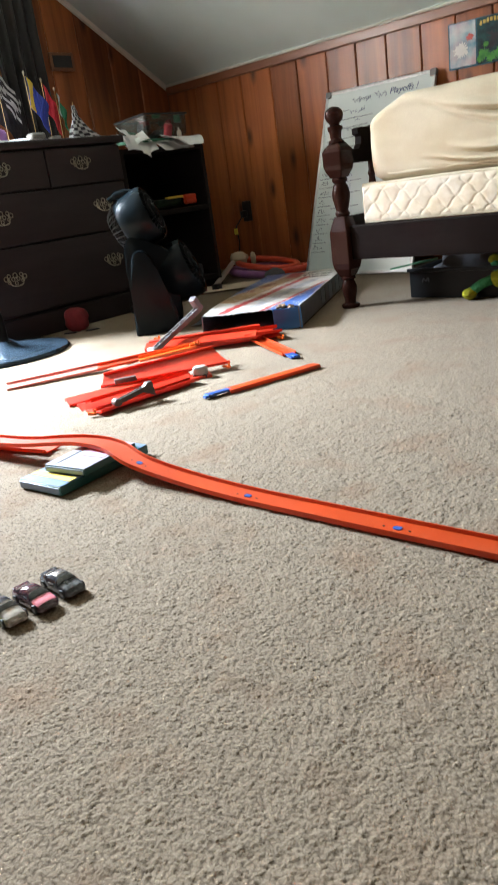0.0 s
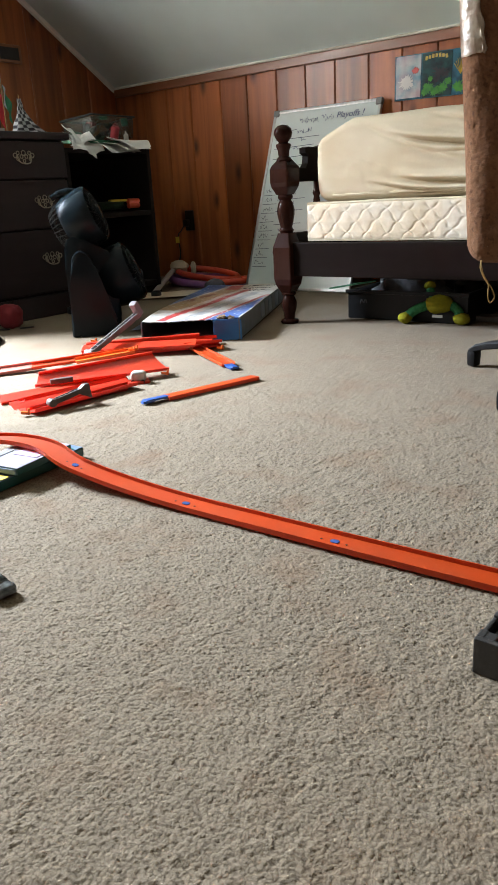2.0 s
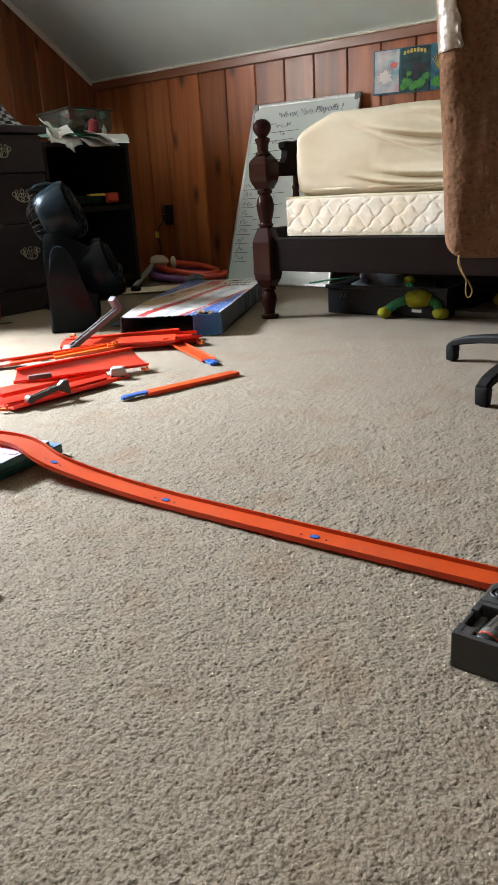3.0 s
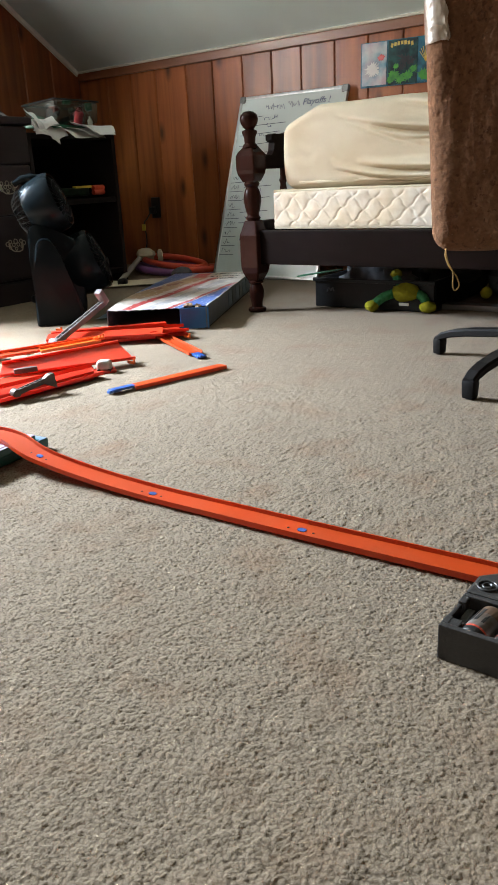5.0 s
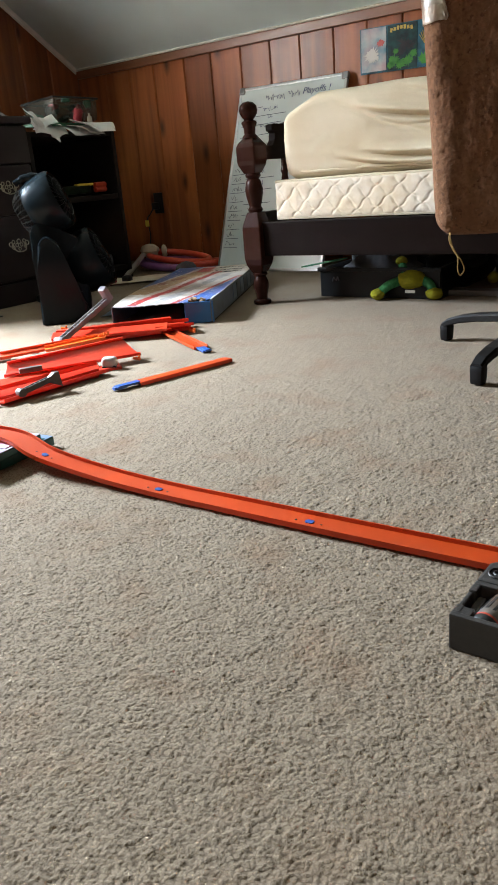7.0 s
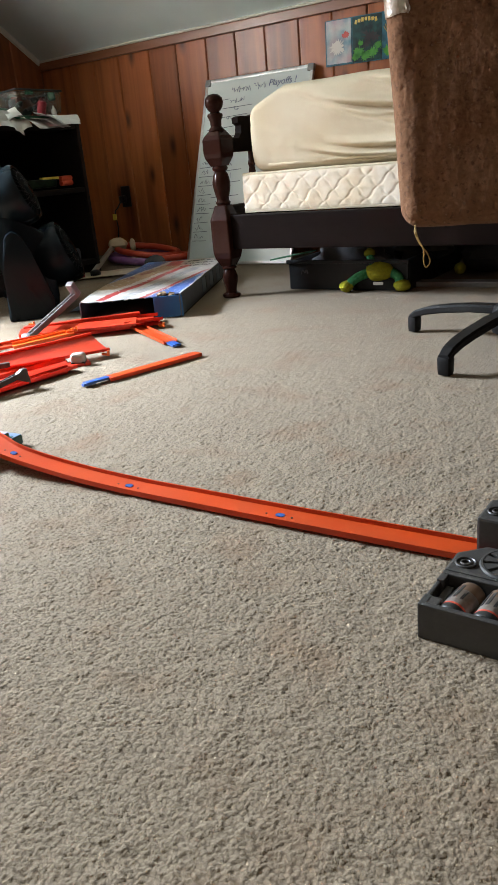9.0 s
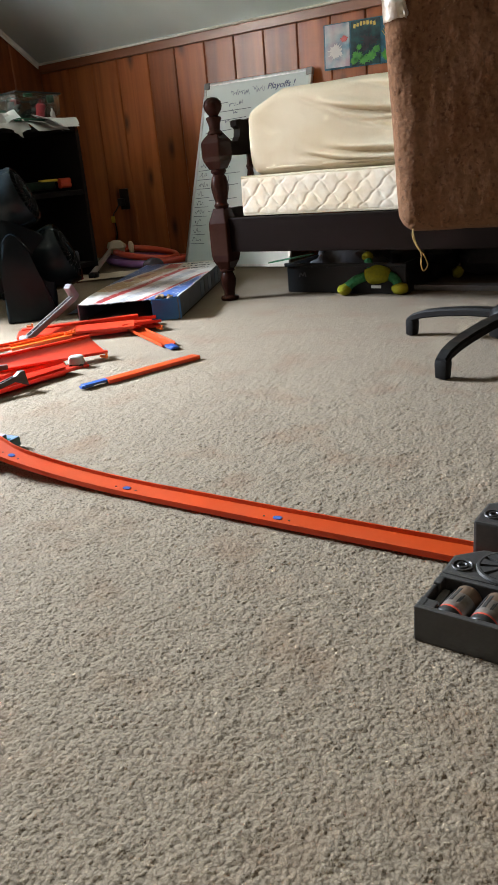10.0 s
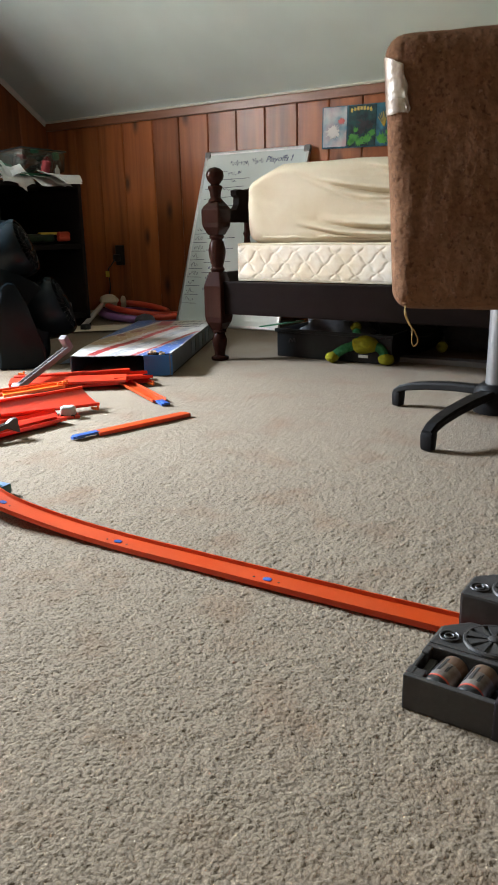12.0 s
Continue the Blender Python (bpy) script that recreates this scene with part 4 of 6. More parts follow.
def drawer(y0, y1, z0, z1, pulls):
    d = part("drawer", box((0.001, (y0 + y1) / 2, (z0 + z1) / 2), (0.022, y1 - y0, z1 - z0), 0.005), DRESSER, dresser)
    for y in pulls:
        pull(d, y, (z0 + z1) / 2 + 0.012)


for y0 in (0.02, 0.35):
    drawer(y0, y0 + 0.325, 0.489, 0.614, (y0 + 0.14,))
for z0, z1 in ((0.318, 0.485), (0.090, 0.314)):
    drawer(0.02, 0.67, z0, z1, (0.13, 0.555))

# ---- open shelf unit beside the dresser ----
shelf = thing("bookshelf", Matrix.Translation((-2.0, 2.11, 0)), "low black open bookshelf crammed with toys and papers", "bookshelf")
for y in (0.012, 0.448):
    part("side_panel", box((-0.34, y, 0.30), (0.68, 0.02, 0.60), 0.003), SHELFBLACK, shelf)
for z in (0.05, 0.345, 0.59):
    part("shelf_board", box((-0.34, 0.23, z), (0.675, 0.414, 0.02), 0.003), SHELFBLACK, shelf)
part("back_panel", box((-0.672, 0.23, 0.30), (0.008, 0.416, 0.58)), SHELFBLACK, shelf)


def crumpled(name, m, w, d, seed, material, label, curl=0.03, thick=0.001, category="paper", droop=0.0):
    def fn(u, v):
        x, y = (u - 0.5) * w, (v - 0.5) * d
        e = max(abs(u - 0.5), abs(v - 0.5)) * 2
        return Vector((x, y, 0.006 + curl * (noise.noise(Vector((x * 14 + seed, y * 14, seed))) * 0.5 + 0.5 * noise.noise(Vector((seed, x * 6, y * 5)))) * (0.35 + 0.65 * e ** 1.5) + 0.002 - droop * max(0.0, u - 0.45) ** 1.6))
    return solid(name, sheet(14, 14, fn, thick), material, m, label, category)


TOPZ = 0.602
for i, (x, y, z, w, d, rz, tx, ty, lb) in enumerate((
        (-2.03, 2.195, TOPZ + 0.044, 0.08, 0.09, 24, 24, -6, "crumpled white paper sheet on the bookshelf"),
        (-2.03, 2.235, TOPZ + 0.032, 0.09, 0.10, -18, 24, 8, "creased white paper sheet on the bookshelf"),
        (-2.01, 2.205, TOPZ + 0.014, 0.10, 0.11, -12, 26, -5, "loose white paper sheet on the bookshelf"),
        (-2.01, 2.245, TOPZ + 0.008, 0.09, 0.10, 14, 28, 6, "torn white paper sheet on the bookshelf"),
        (-2.005, 2.36, TOPZ + 0.002, 0.13, 0.14, 6, 13, 0, "stack of white papers overhanging the shelf"),
        (-1.995, 2.40, TOPZ + 0.006, 0.12, 0.17, 26, 12, 2, "loose white paper sticking out of the stack"),
        (-1.99, 2.44, TOPZ + 0.010, 0.11, 0.15, -14, 11, 1, "loose white paper on the stack"),
        (-1.995, 2.42, TOPZ + 0.015, 0.10, 0.19, 34, 9, -2, "loose white paper fanned over the shelf edge"),
        (-2.00, 2.47, TOPZ + 0.019, 0.08, 0.14, -30, 8, -3, "narrow white paper strip fanned over the shelf edge"))):
    crumpled("paper", pose(x, y, z, ty, tx, rz), w, d, 3 + i * 2.7, PAGE, lb, 0.06 if i < 4 else 0.014, droop=0.08 if i < 4 else 0.05)
solid("folder", box((0, 0, 0.006), (0.17, 0.24, 0.012), 0.002), STICKGREEN, pose(-2.085, 2.36, TOPZ + 0.020, 0, 3, 8), "thin dark green folder on the papers", "folder")
tub = thing("plastic_bin", pose(-2.15, 2.44, TOPZ + 0.034, 0, -4, 4), "murky clear plastic bin full of odds and ends", "bin")
tubm = blank()
rbox((0.17, 0.25, 0.085), 0.014, (6, 8, 6), lambda q: Vector((q.x * (1 + q.z), q.y * (1 + q.z), q.z)), tubm, Matrix.Translation((0, 0, 0.045)))
part("tub", tubm, CLEARBIN, tub, smooth=True)
part("rim", tube([Vector((sx * 0.088, sy * 0.128, 0.088)) for sx, sy in ((-1, -1), (1, -1), (1, 1), (-1, 1))], 0.004, 6, True), BLACKBOX, tub)
for i in range(11):
    rr = random.Random(70 + i)
    solid("small_toy", rbox((rr.uniform(0.02, 0.05), rr.uniform(0.02, 0.06), rr.uniform(0.015, 0.035)), 0.006, (4, 4, 4), lambda q: q * (1 + 6 * noise.noise(q * 40 + Vector((i, 0, 0))) * 0.05)),
          (STICKGREEN, BLACKBOX, GREYCLOTH, RED, GREENBIN)[i % 5], pose(-2.15 + rr.uniform(-0.05, 0.05), 2.34 + 0.02 * i, TOPZ + 0.055 + 0.013 * (i % 6) + rr.uniform(0, 0.008), rr.uniform(-30, 30), rr.uniform(-30, 30), rr.uniform(0, 90)),
          "small dark toy part heaped in the bin", "toy", smooth=True)
solid("toy_can", lathe([(0.002, 0), (0.016, 0), (0.017, 0.003), (0.017, 0.05), (0.014, 0.054), (0.002, 0.054)], 16), RED, pose(-2.03, 2.40, TOPZ + 0.03, 0, 20, 0), "small dark red can on the papers", "can", smooth=True)
solid("glue_bottle", lathe([(0.002, 0), (0.010, 0), (0.010, 0.026), (0.004, 0.032), (0.003, 0.04), (0.001, 0.042)], 12), TINYWHITE, pose(-2.03, 2.47, TOPZ + 0.026), "tiny white bottle on the papers", "bottle", smooth=True)

# toy blaster lying on the middle shelf, its orange muzzle sticking out
blaster = thing("toy_blaster", pose(-2.06, 2.36, 0.357, 0, 0, 0), "dark toy blaster with an orange-red muzzle on the shelf", "toy")
part("body", box((0, 0, 0.025), (0.03, 0.16, 0.034), 0.008), GREENBIN, blaster)
part("slide", box((0.004, 0.05, 0.043), (0.02, 0.09, 0.01), 0.003), YELLOW, blaster, "dull yellow slide")
mz = blank()
for dz in (-0.008, 0.010):
    add_lathe(mz, [(0.006, 0), (0.011, 0.002), (0.011, 0.06), (0.007, 0.064), (0.005, 0.064)], 12, Matrix.Translation((0.012, 0.10, 0.028 + dz)) @ Matrix.Rotation(radians(-90), 4, 'X'))
add_box(mz, (0.012, 0.13, 0.029), (0.016, 0.05, 0.034), 0.004)
part("muzzle", mz, REDRING, blaster, "orange-red double muzzle", smooth=True)
for i, (y, z, s) in enumerate(((2.2, 0.357, 0.05), (2.27, 0.06, 0.07), (2.42, 0.06, 0.08), (2.5, 0.06, 0.05))):
    solid("dark_toy", rbox((s, s * 1.3, s), 0.012, (4, 4, 4)), GREYCLOTH if i % 2 else BLACKBOX, pose(-2.08, y, z + s / 2, 0, 0, 20 * i), "small dark toy in the shadowed shelf", "toy", smooth=True)

# ---- flags and bits on the dresser ----
DTOP = 0.646


def flag(y, x, h, material, label, width=0.055, drop=0.08, tilt=0.0, pattern=None, extra=None):
    f = thing("small_flag", pose(x, y, DTOP, tilt, 0, 0), label, "flag", group="small flags on the dresser")
    part("pole", tube([(0, 0, 0.004), (0, 0, h)], 0.0013, 6), CORD, f)
    part("finial", blob(blank(), (0, 0, h + 0.004), (0.004, 0.004, 0.007), 8), BRASS, f, "gold finial")
    part("foot", lathe([(0.002, 0), (0.012, 0), (0.012, 0.004), (0.004, 0.008), (0.002, 0.008)], 12), BLACKHOLE, f)

    def fn(u, v):
        return Vector((0.004 + 0.006 * math.sin(v * 9 + u * 4), 0.002 + width * 1.05 * v * (1 - 0.25 * u), h - 0.01 - drop * 1.3 * u - drop * 1.1 * v - 0.012 * v * v))
    bm = sheet(8, 8, fn, 0.0008)
    if pattern:
        bm.faces.ensure_lookup_table()
        for fc in bm.faces:
            c = fc.calc_center_median()
            fc.material_index = (int(c.y / 0.008) + int((h - c.z) / 0.011)) % 2
    part("cloth", bm, material, f)
    if extra:
        part("stripe", sheet(6, 3, lambda u, v: fn(u, v * 0.28) + Vector((0.003, 0, 0)), 0.0006), extra, f)


flag(1.83, -2.10, 0.235, FLAGBLUE, "small blue and yellow table flag on a stick", 0.07, 0.075, extra=YELLOW)
flag(1.91, -2.12, 0.215, FLAGRED, "small red table flag on a stick", 0.05, 0.07)
flag(1.945, -2.10, 0.18, FLAGGREEN, "small green table flag on a stick", 0.03, 0.05, extra=FLAGWHITE)


def cloth_cone(u, v):
    """A cloth hanging from a short stick and pooling at its foot."""
    a = 2 * math.pi * u
    r = 0.006 + 0.058 * v ** 1.7 * (1 + 0.35 * math.sin(a * 5 + 1)) + 0.006 * noise.noise(Vector((math.cos(a) * 3, math.sin(a) * 3, v * 4)))
    return Vector((0.7 * r * math.cos(a), r * math.sin(a) + 0.030 * v * v, 0.004 + 0.118 * (1 - v) ** 1.15))


heap = thing("racing_flag", pose(-2.06, 1.985, DTOP), "black and white checkered racing flag slumped round its stick", "flag", group="small flags on the dresser")
part("pole", tube([(0, 0, 0.004), (0, 0, 0.135)], 0.0013, 6), CORD, heap)
bm = sheet(48, 20, cloth_cone)
for k, fc in enumerate(bm.faces):
    fc.material_index = (k // 20 // 3 + k % 20 // 2) % 2
part("cloth", bm, [FLAGWHITE, FLAGBLACK], heap, smooth=True)
flag(1.715, -2.10, 0.25, [FLAGWHITE, FLAGBLACK], "black and white checkered flag on a stick", 0.075, 0.07, pattern=True)
flag(1.700, -2.13, 0.19, CURTAIN, "dark green-black table flag hanging on a stick", 0.10, 0.07)
solid("trophy_car", rbox((0.05, 0.06, 0.035), 0.012, (6, 6, 5)), GREYSTEEL, pose(-2.06, 1.80, DTOP + 0.018), "dull silver toy car on the dresser", "toy car", smooth=True)
solid("small_box", box((0, 0, 0.008), (0.03, 0.035, 0.016), 0.002), TINYWHITE, pose(-2.02, 1.85, DTOP), "small off-white box on the dresser", "box")
solid("dark_case", rbox((0.06, 0.08, 0.05), 0.015, (5, 5, 5)), PURPLE, pose(-2.04, 1.62, DTOP + 0.025), "dark purple pouch on the dresser", "pouch", smooth=True)
crumpled("paper", pose(-2.0, 1.68, DTOP, 0, 4, 10), 0.10, 0.16, 9.1, PAGE, "white paper on the dresser edge", 0.02)
solid("red_pouch", rbox((0.074, 0.074, 0.080), 0.026, (10, 10, 10), lambda q: q + q.normalized() * 0.004 * noise.noise(q * 60)), RED, pose(-1.87, 1.68, 0.041, 0, 4, 20), "slouched dark red cloth pouch on the carpet", "pouch", smooth=True)
plaque = thing("wall_plaque", Matrix.Translation((WALL_W + 0.004, 2.44, 1.045)), "small dark wooden plaque on the gable wall", "plaque")
part("board", box((0.006, 0, 0), (0.012, 0.13, 0.075), 0.003), PINE_DARK, plaque)
part("rim", box((0.013, 0, 0), (0.004, 0.10, 0.05), 0.001), CURTAIN, plaque)
for x, y, a in ((-1.85, 1.63, 30), (-1.80, 1.69, 60)):
    solid("hair_clip", rbox((0.05, 0.008, 0.006), 0.003, (5, 2, 2)), BLACKHOLE, pose(x, y, 0.004, 0, 0, a), "small dark clip on the carpet", "clip", smooth=True)
for i in range(7):
    solid("dark_toy", rbox((0.035, 0.045, 0.03), 0.01, (4, 4, 4)), (BLACKBOX, GREYCLOTH, RED)[i % 3], pose(-1.90 - 0.02 * (i % 2), 1.98 + 0.075 * i, 0.015, 0, 0, 33 * i), "small dark toy on the carpet by the shelf", "toy", smooth=True)

# ---- dark curtain panel on the gable wall ----
solid("curtain", sheet(40, 10, lambda u, v: Vector((0.03 + 0.014 * math.sin(u * 28) + 0.006 * noise.noise(Vector((u * 9, v * 3, 0))), -0.23 * u, 0.30 + 0.85 * v)), 0.003), CURTAIN,
      Matrix.Translation((WALL_W, 2.33, 0.25)), "dark heavy curtain hanging on the gable wall", "curtain", smooth=True)

# ---- pedestal fan by the dresser ----
pf = thing("pedestal_fan", pose(-1.78, 1.33, 0), "dark pedestal fan with a chrome wire grille", "fan")
part("base", lathe([(0.01, 0), (0.20, 0), (0.205, 0.006), (0.20, 0.014), (0.165, 0.018), (0.160, 0.0165), (0.155, 0.0195), (0.12, 0.024), (0.05, 0.034), (0.03, 0.05), (0.01, 0.05)], 48), BASEBLUE, pf, "round domed dark blue base", smooth=True)
part("pole", lathe([(0.005, 0.04), (0.022, 0.04), (0.020, 0.12), (0.013, 0.16), (0.013, 1.06), (0.005, 1.06)], 18), CHAIRBLACK, pf, smooth=True)
HEADM = Matrix.Translation((-0.03, 0.0, 1.20)) @ Matrix.Rotation(radians(-22), 4, 'Z') @ Matrix.Rotation(radians(90), 4, 'Y')
part("motor", lathe([(0.01, -0.14), (0.04, -0.135), (0.055, -0.11), (0.058, -0.04), (0.03, -0.02), (0.01, -0.02)], 24, HEADM), CHAIRBLACK, pf, smooth=True)
bl = blank()
for k in range(3):
    a0 = k * 2.094
    g = [[bl.verts.new(HEADM @ Vector(((0.03 + 0.14 * r / 6) * math.cos(a0 + 0.9 * s / 4 * (0.6 + r / 8)), (0.03 + 0.14 * r / 6) * math.sin(a0 + 0.9 * s / 4 * (0.6 + r / 8)), 0.02 - 0.035 * s / 4))) for s in range(5)] for r in range(7)]
    for r in range(6):
        for s in range(4):
            bl.faces.new((g[r][s], g[r + 1][s], g[r + 1][s + 1], g[r][s + 1]))
bmesh.ops.solidify(bl, geom=list(bl.faces), thickness=0.002)
part("blades", bl, GREYCLOTH, pf)
GR = 0.205
gb = blank()
for rr, zz in ((GR, 0.0), (GR, 0.02), (0.06, 0.05), (0.045, 0.052)):
    add_tube(gb, [HEADM @ Vector((rr * math.cos(a), rr * math.sin(a), zz)) for a in np.linspace(0, 2 * math.pi, 49)[:-1]], 0.0022 if rr > 0.1 else 0.0014, 6, closed=True)
for k in range(72):
    a = 2 * math.pi * k / 72
    for sgn in (1, -1):
        add_tube(gb, [HEADM @ Vector((r * math.cos(a), r * math.sin(a), 0.01 + sgn * z)) for r, z in ((GR, 0.0), (GR - 0.012, 0.026), (0.12, 0.044), (0.05, 0.046))], 0.0008, 4)
part("grille", gb, CHROME, pf, "round chrome wire grille", smooth=True)

# ---- black twin-head floor fan ----
tf = thing("twin_floor_fan", pose(-1.504, 1.762, 0), "black plastic floor fan with two tilted round heads", "fan")
FX = Vector((0.66, 0.75, 0)).normalized()      # across the view
FN = Vector((0.75, -0.66, 0))                  # to the camera
FAN_R = Matrix((FX.to_4d(), (0, 0, 1, 0), FN.to_4d(), (0, 0, 0, 1))).transposed()
FAN_R[0][3] = FAN_R[1][3] = FAN_R[2][3] = 0
FAN_R[3][3] = 1
STAND = [(-0.087, 0.0), (-0.062, 0.0), (-0.057, 0.011), (0.024, 0.011), (0.030, 0.0), (0.062, 0.0), (0.065, 0.007), (0.055, 0.052), (0.040, 0.104), (0.024, 0.152), (0.011, 0.196), (-0.002, 0.228), (-0.016, 0.245),
         (-0.034, 0.252), (-0.050, 0.247), (-0.062, 0.231), (-0.071, 0.174), (-0.081, 0.087)]
part("stand", prism([(x, z * 1.04) for x, z in STAND], 0.085, FAN_R @ Matrix.Translation((0, 0, 0.02)), 0.010), FANBLACK, tf, "tall tapering black stand", smooth=True)
SPINE = [(-0.075, 0.017), (0.070, 0.017), (0.075, 0.052), (0.072, 0.122), (0.068, 0.191), (0.062, 0.246), (0.030, 0.262), (-0.004, 0.282), (-0.028, 0.300), (-0.053, 0.306), (-0.073, 0.294), (-0.085, 0.261), (-0.087, 0.191), (-0.085, 0.087)]
part("spine", prism(SPINE, 0.060, FAN_R @ Matrix.Translation((0, 0, -0.045)), 0.014), FANBLACK, tf, "rounded rear housing that carries both heads", smooth=True)


def fan_head(cx, cz, r, tilt, turn, nm):
    m = FAN_R @ Matrix.Translation((cx, cz, -0.055)) @ Matrix.Rotation(radians(tilt), 4, 'Z') @ Matrix.Rotation(radians(turn), 4, 'Y')
    head = part(nm, lathe([(r * 0.82, -0.056), (r * 0.88, -0.055), (r * 0.95, -0.045), (r * 1.0, -0.024), (r * 1.03, 0.008), (r * 1.02, 0.035), (r * 0.95, 0.046), (r * 0.88, 0.044), (r * 0.86, 0.03), (r * 0.80, 0.02)], 40, m), FANBLACK, tf, smooth=True)
    front, rear = blank(), blank()
    for k in range(26):
        a = 2 * math.pi * k / 26
        add_tube(front, [m @ Vector((rr * math.cos(a + s), rr * math.sin(a + s), z)) for rr, z, s in ((r * 0.88, 0.038, 0), (r * 0.6, 0.05, 0.15), (r * 0.28, 0.052, 0.4))], 0.0016, 4)
        add_tube(rear, [m @ Vector((rr * math.cos(a), rr * math.sin(a), z)) for rr, z in ((r * 0.86, -0.050), (r * 0.84, -0.070), (r * 0.66, -0.092), (r * 0.25, -0.100))], 0.0017, 4)
    for rr in (0.45, 0.68):
        add_tube(front, [m @ Vector((r * rr * math.cos(a), r * rr * math.sin(a), 0.051)) for a in np.linspace(0, 6.2832, 33)[:-1]], 0.0014, 4, closed=True)
    part("front_grille", front, GRILLEBLACK, head)
    part("rear_grille", rear, CHROME, head, "curved rear ribs catching the light")
    part("hub", lathe([(0.002, 0.045), (r * 0.27, 0.045), (r * 0.27, 0.054), (r * 0.2, 0.06), (0.002, 0.061)], 24, m), FANBLACK, head, smooth=True)
    return head


fan_head(-0.012, 0.352, 0.088, 22, 78, "upper_head")
fan_head(0.088, 0.168, 0.096, 22, 80, "lower_head")
part("handle", tube(smooth_path([FAN_R @ Vector(p) for p in ((-0.030, 0.428, -0.05), (-0.058, 0.432, -0.05), (-0.084, 0.428, -0.05), (-0.106, 0.418, -0.05))], 5), [0.016] * 6 + [0.013] * 5 + [0.009] * 5, 10), FANBLACK, tf, smooth=True)

# ---- office chair ----
def flat_bar(pts, side, w0, w1, h):
    """A tapered bar of flattened eight-sided section along points."""
    bm, rings = blank(), []
    for i, p in enumerate(pts):
        w = w0 + (w1 - w0) * i / (len(pts) - 1)
        rings.append([bm.verts.new(p + side * x + Vector((0, 0, z))) for x, z in ((w, h * 0.5), (w * 0.75, h), (-w * 0.75, h), (-w, h * 0.5), (-w, -h * 0.7), (-w * 0.8, -h), (w * 0.8, -h), (w, -h * 0.7))])
    for a, b in zip(rings, rings[1:]):
        for i in range(8):
            bm.faces.new((a[i], a[(i + 1) % 8], b[(i + 1) % 8], b[i]))
    bm.faces.new(rings[0])
    bm.faces.new(rings[-1])
    return bm


chair = thing("office_chair", pose(-0.005, 1.69, 0), "old office chair in worn brown velour with a torn corner", "chair")
for a in (163.5, 256.5, 342, 75):
    c, s = math.cos(radians(a)), math.sin(radians(a))
    R = Matrix.Rotation(radians(a), 4, 'Z')
    leg = part("leg", flat_bar([R @ Vector(p) for p in ((0.03, 0, 0.072), (0.10, 0, 0.069), (0.17, 0, 0.061), (0.215, 0, 0.053), (0.243, 0, 0.044), (0.260, 0, 0.032))], R @ Vector((0, 1, 0)), 0.018, 0.012, 0.0085), CHAIRBLACK, chair)
    part("foot", rbox((0.022, 0.026, 0.036), 0.005, (4, 4, 5), lambda q: Vector((q.x * (1 + 3 * q.z), q.y * (1 + 3 * q.z), q.z)), None, R @ Matrix.Translation((0.252, 0, 0.019))), CHAIRBLACK, leg, smooth=True)
part("hub", lathe([(0.005, 0.03), (0.045, 0.03), (0.048, 0.045), (0.045, 0.078), (0.032, 0.09), (0.005, 0.09)], 24), CHAIRBLACK, chair, smooth=True)
part("column", lathe([(0.005, 0.08), (0.024, 0.08), (0.024, 0.30), (0.005, 0.30)], 24), GREYSTEEL, chair, "scuffed grey steel column", smooth=True)
TOCAM = Vector((0.23, -0.97, 0)).normalized()
BACKR = Matrix(((TOCAM.y * -1, 0, TOCAM.x, 0), (TOCAM.x, 0, TOCAM.y, 0), (0, 1, 0, 0), (0, 0, 0, 1)))  # x across, y up, z to the camera


BACK_M = Matrix.Translation((0.040, -0.195, 0.489)) @ BACKR


def back_shape(q):
    k = 1 + 0.08 * (q.y / 0.24)
    x = q.x * k
    lump = 0.006 * noise.noise(Vector((x * 9, q.y * 9, 1))) + 0.0018 * noise.noise(Vector((x * 48, q.y * 36, 5))) - 0.006 * max(0.0, noise.noise(Vector((x * 110, q.y * 64, 9))) - 0.30)
    z = q.z + (lump if q.z > 0 else 0) + 0.10 * (x * x) * -1.0
    return Vector((x, q.y + 0.004 * noise.noise(Vector((x * 12, 0, 3))), z))


backrest = part("backrest", rbox((0.40, 0.452, 0.085), 0.034, (120, 130, 14), back_shape, None, BACK_M), VELOUR, chair, "worn brown velour backrest", smooth=True)
part("seat", rbox((0.38, 0.40, 0.09), 0.04, (12, 12, 6), None, None, Matrix.Translation((0.055, 0.06, 0.345))), VELOUR, chair, smooth=True)
part("back_bar", box((0.015, -0.12, 0.31), (0.06, 0.16, 0.012), 0.003), CHAIRBLACK, chair)


def lining(u, v):
    """A torn flap round the upper left corner of the backrest."""
    y = 0.101 + 0.092 * v + 0.004 * (1 - v) * noise.noise(Vector((u * 5, 3, 1)))
    ragged = 0.0014 * math.sin(v * 17) + 0.0018 * noise.noise(Vector((v * 11, 1, 0)))
    half, r = 0.2, 0.034
    s = u * (0.007 + 2 * ragged + 0.029 * (1 - v ** 2.2))
    if s < 0.02:
        ang = math.pi * 0.5 * (s / 0.02)
        p = Vector((-half + r - r * math.cos(ang), y, 0.0425 - r + r * math.sin(ang)))
    else:
        p = Vector((-half + r + (s - 0.02) - 0.014 * (s - 0.02) / 0.026, y, 0.0425))
    p = back_shape(p)
    return BACK_M @ (p + Vector((-0.0015, 0, 0.0035 + 0.0018 * noise.noise(Vector((u * 6, v * 14, 2))))))


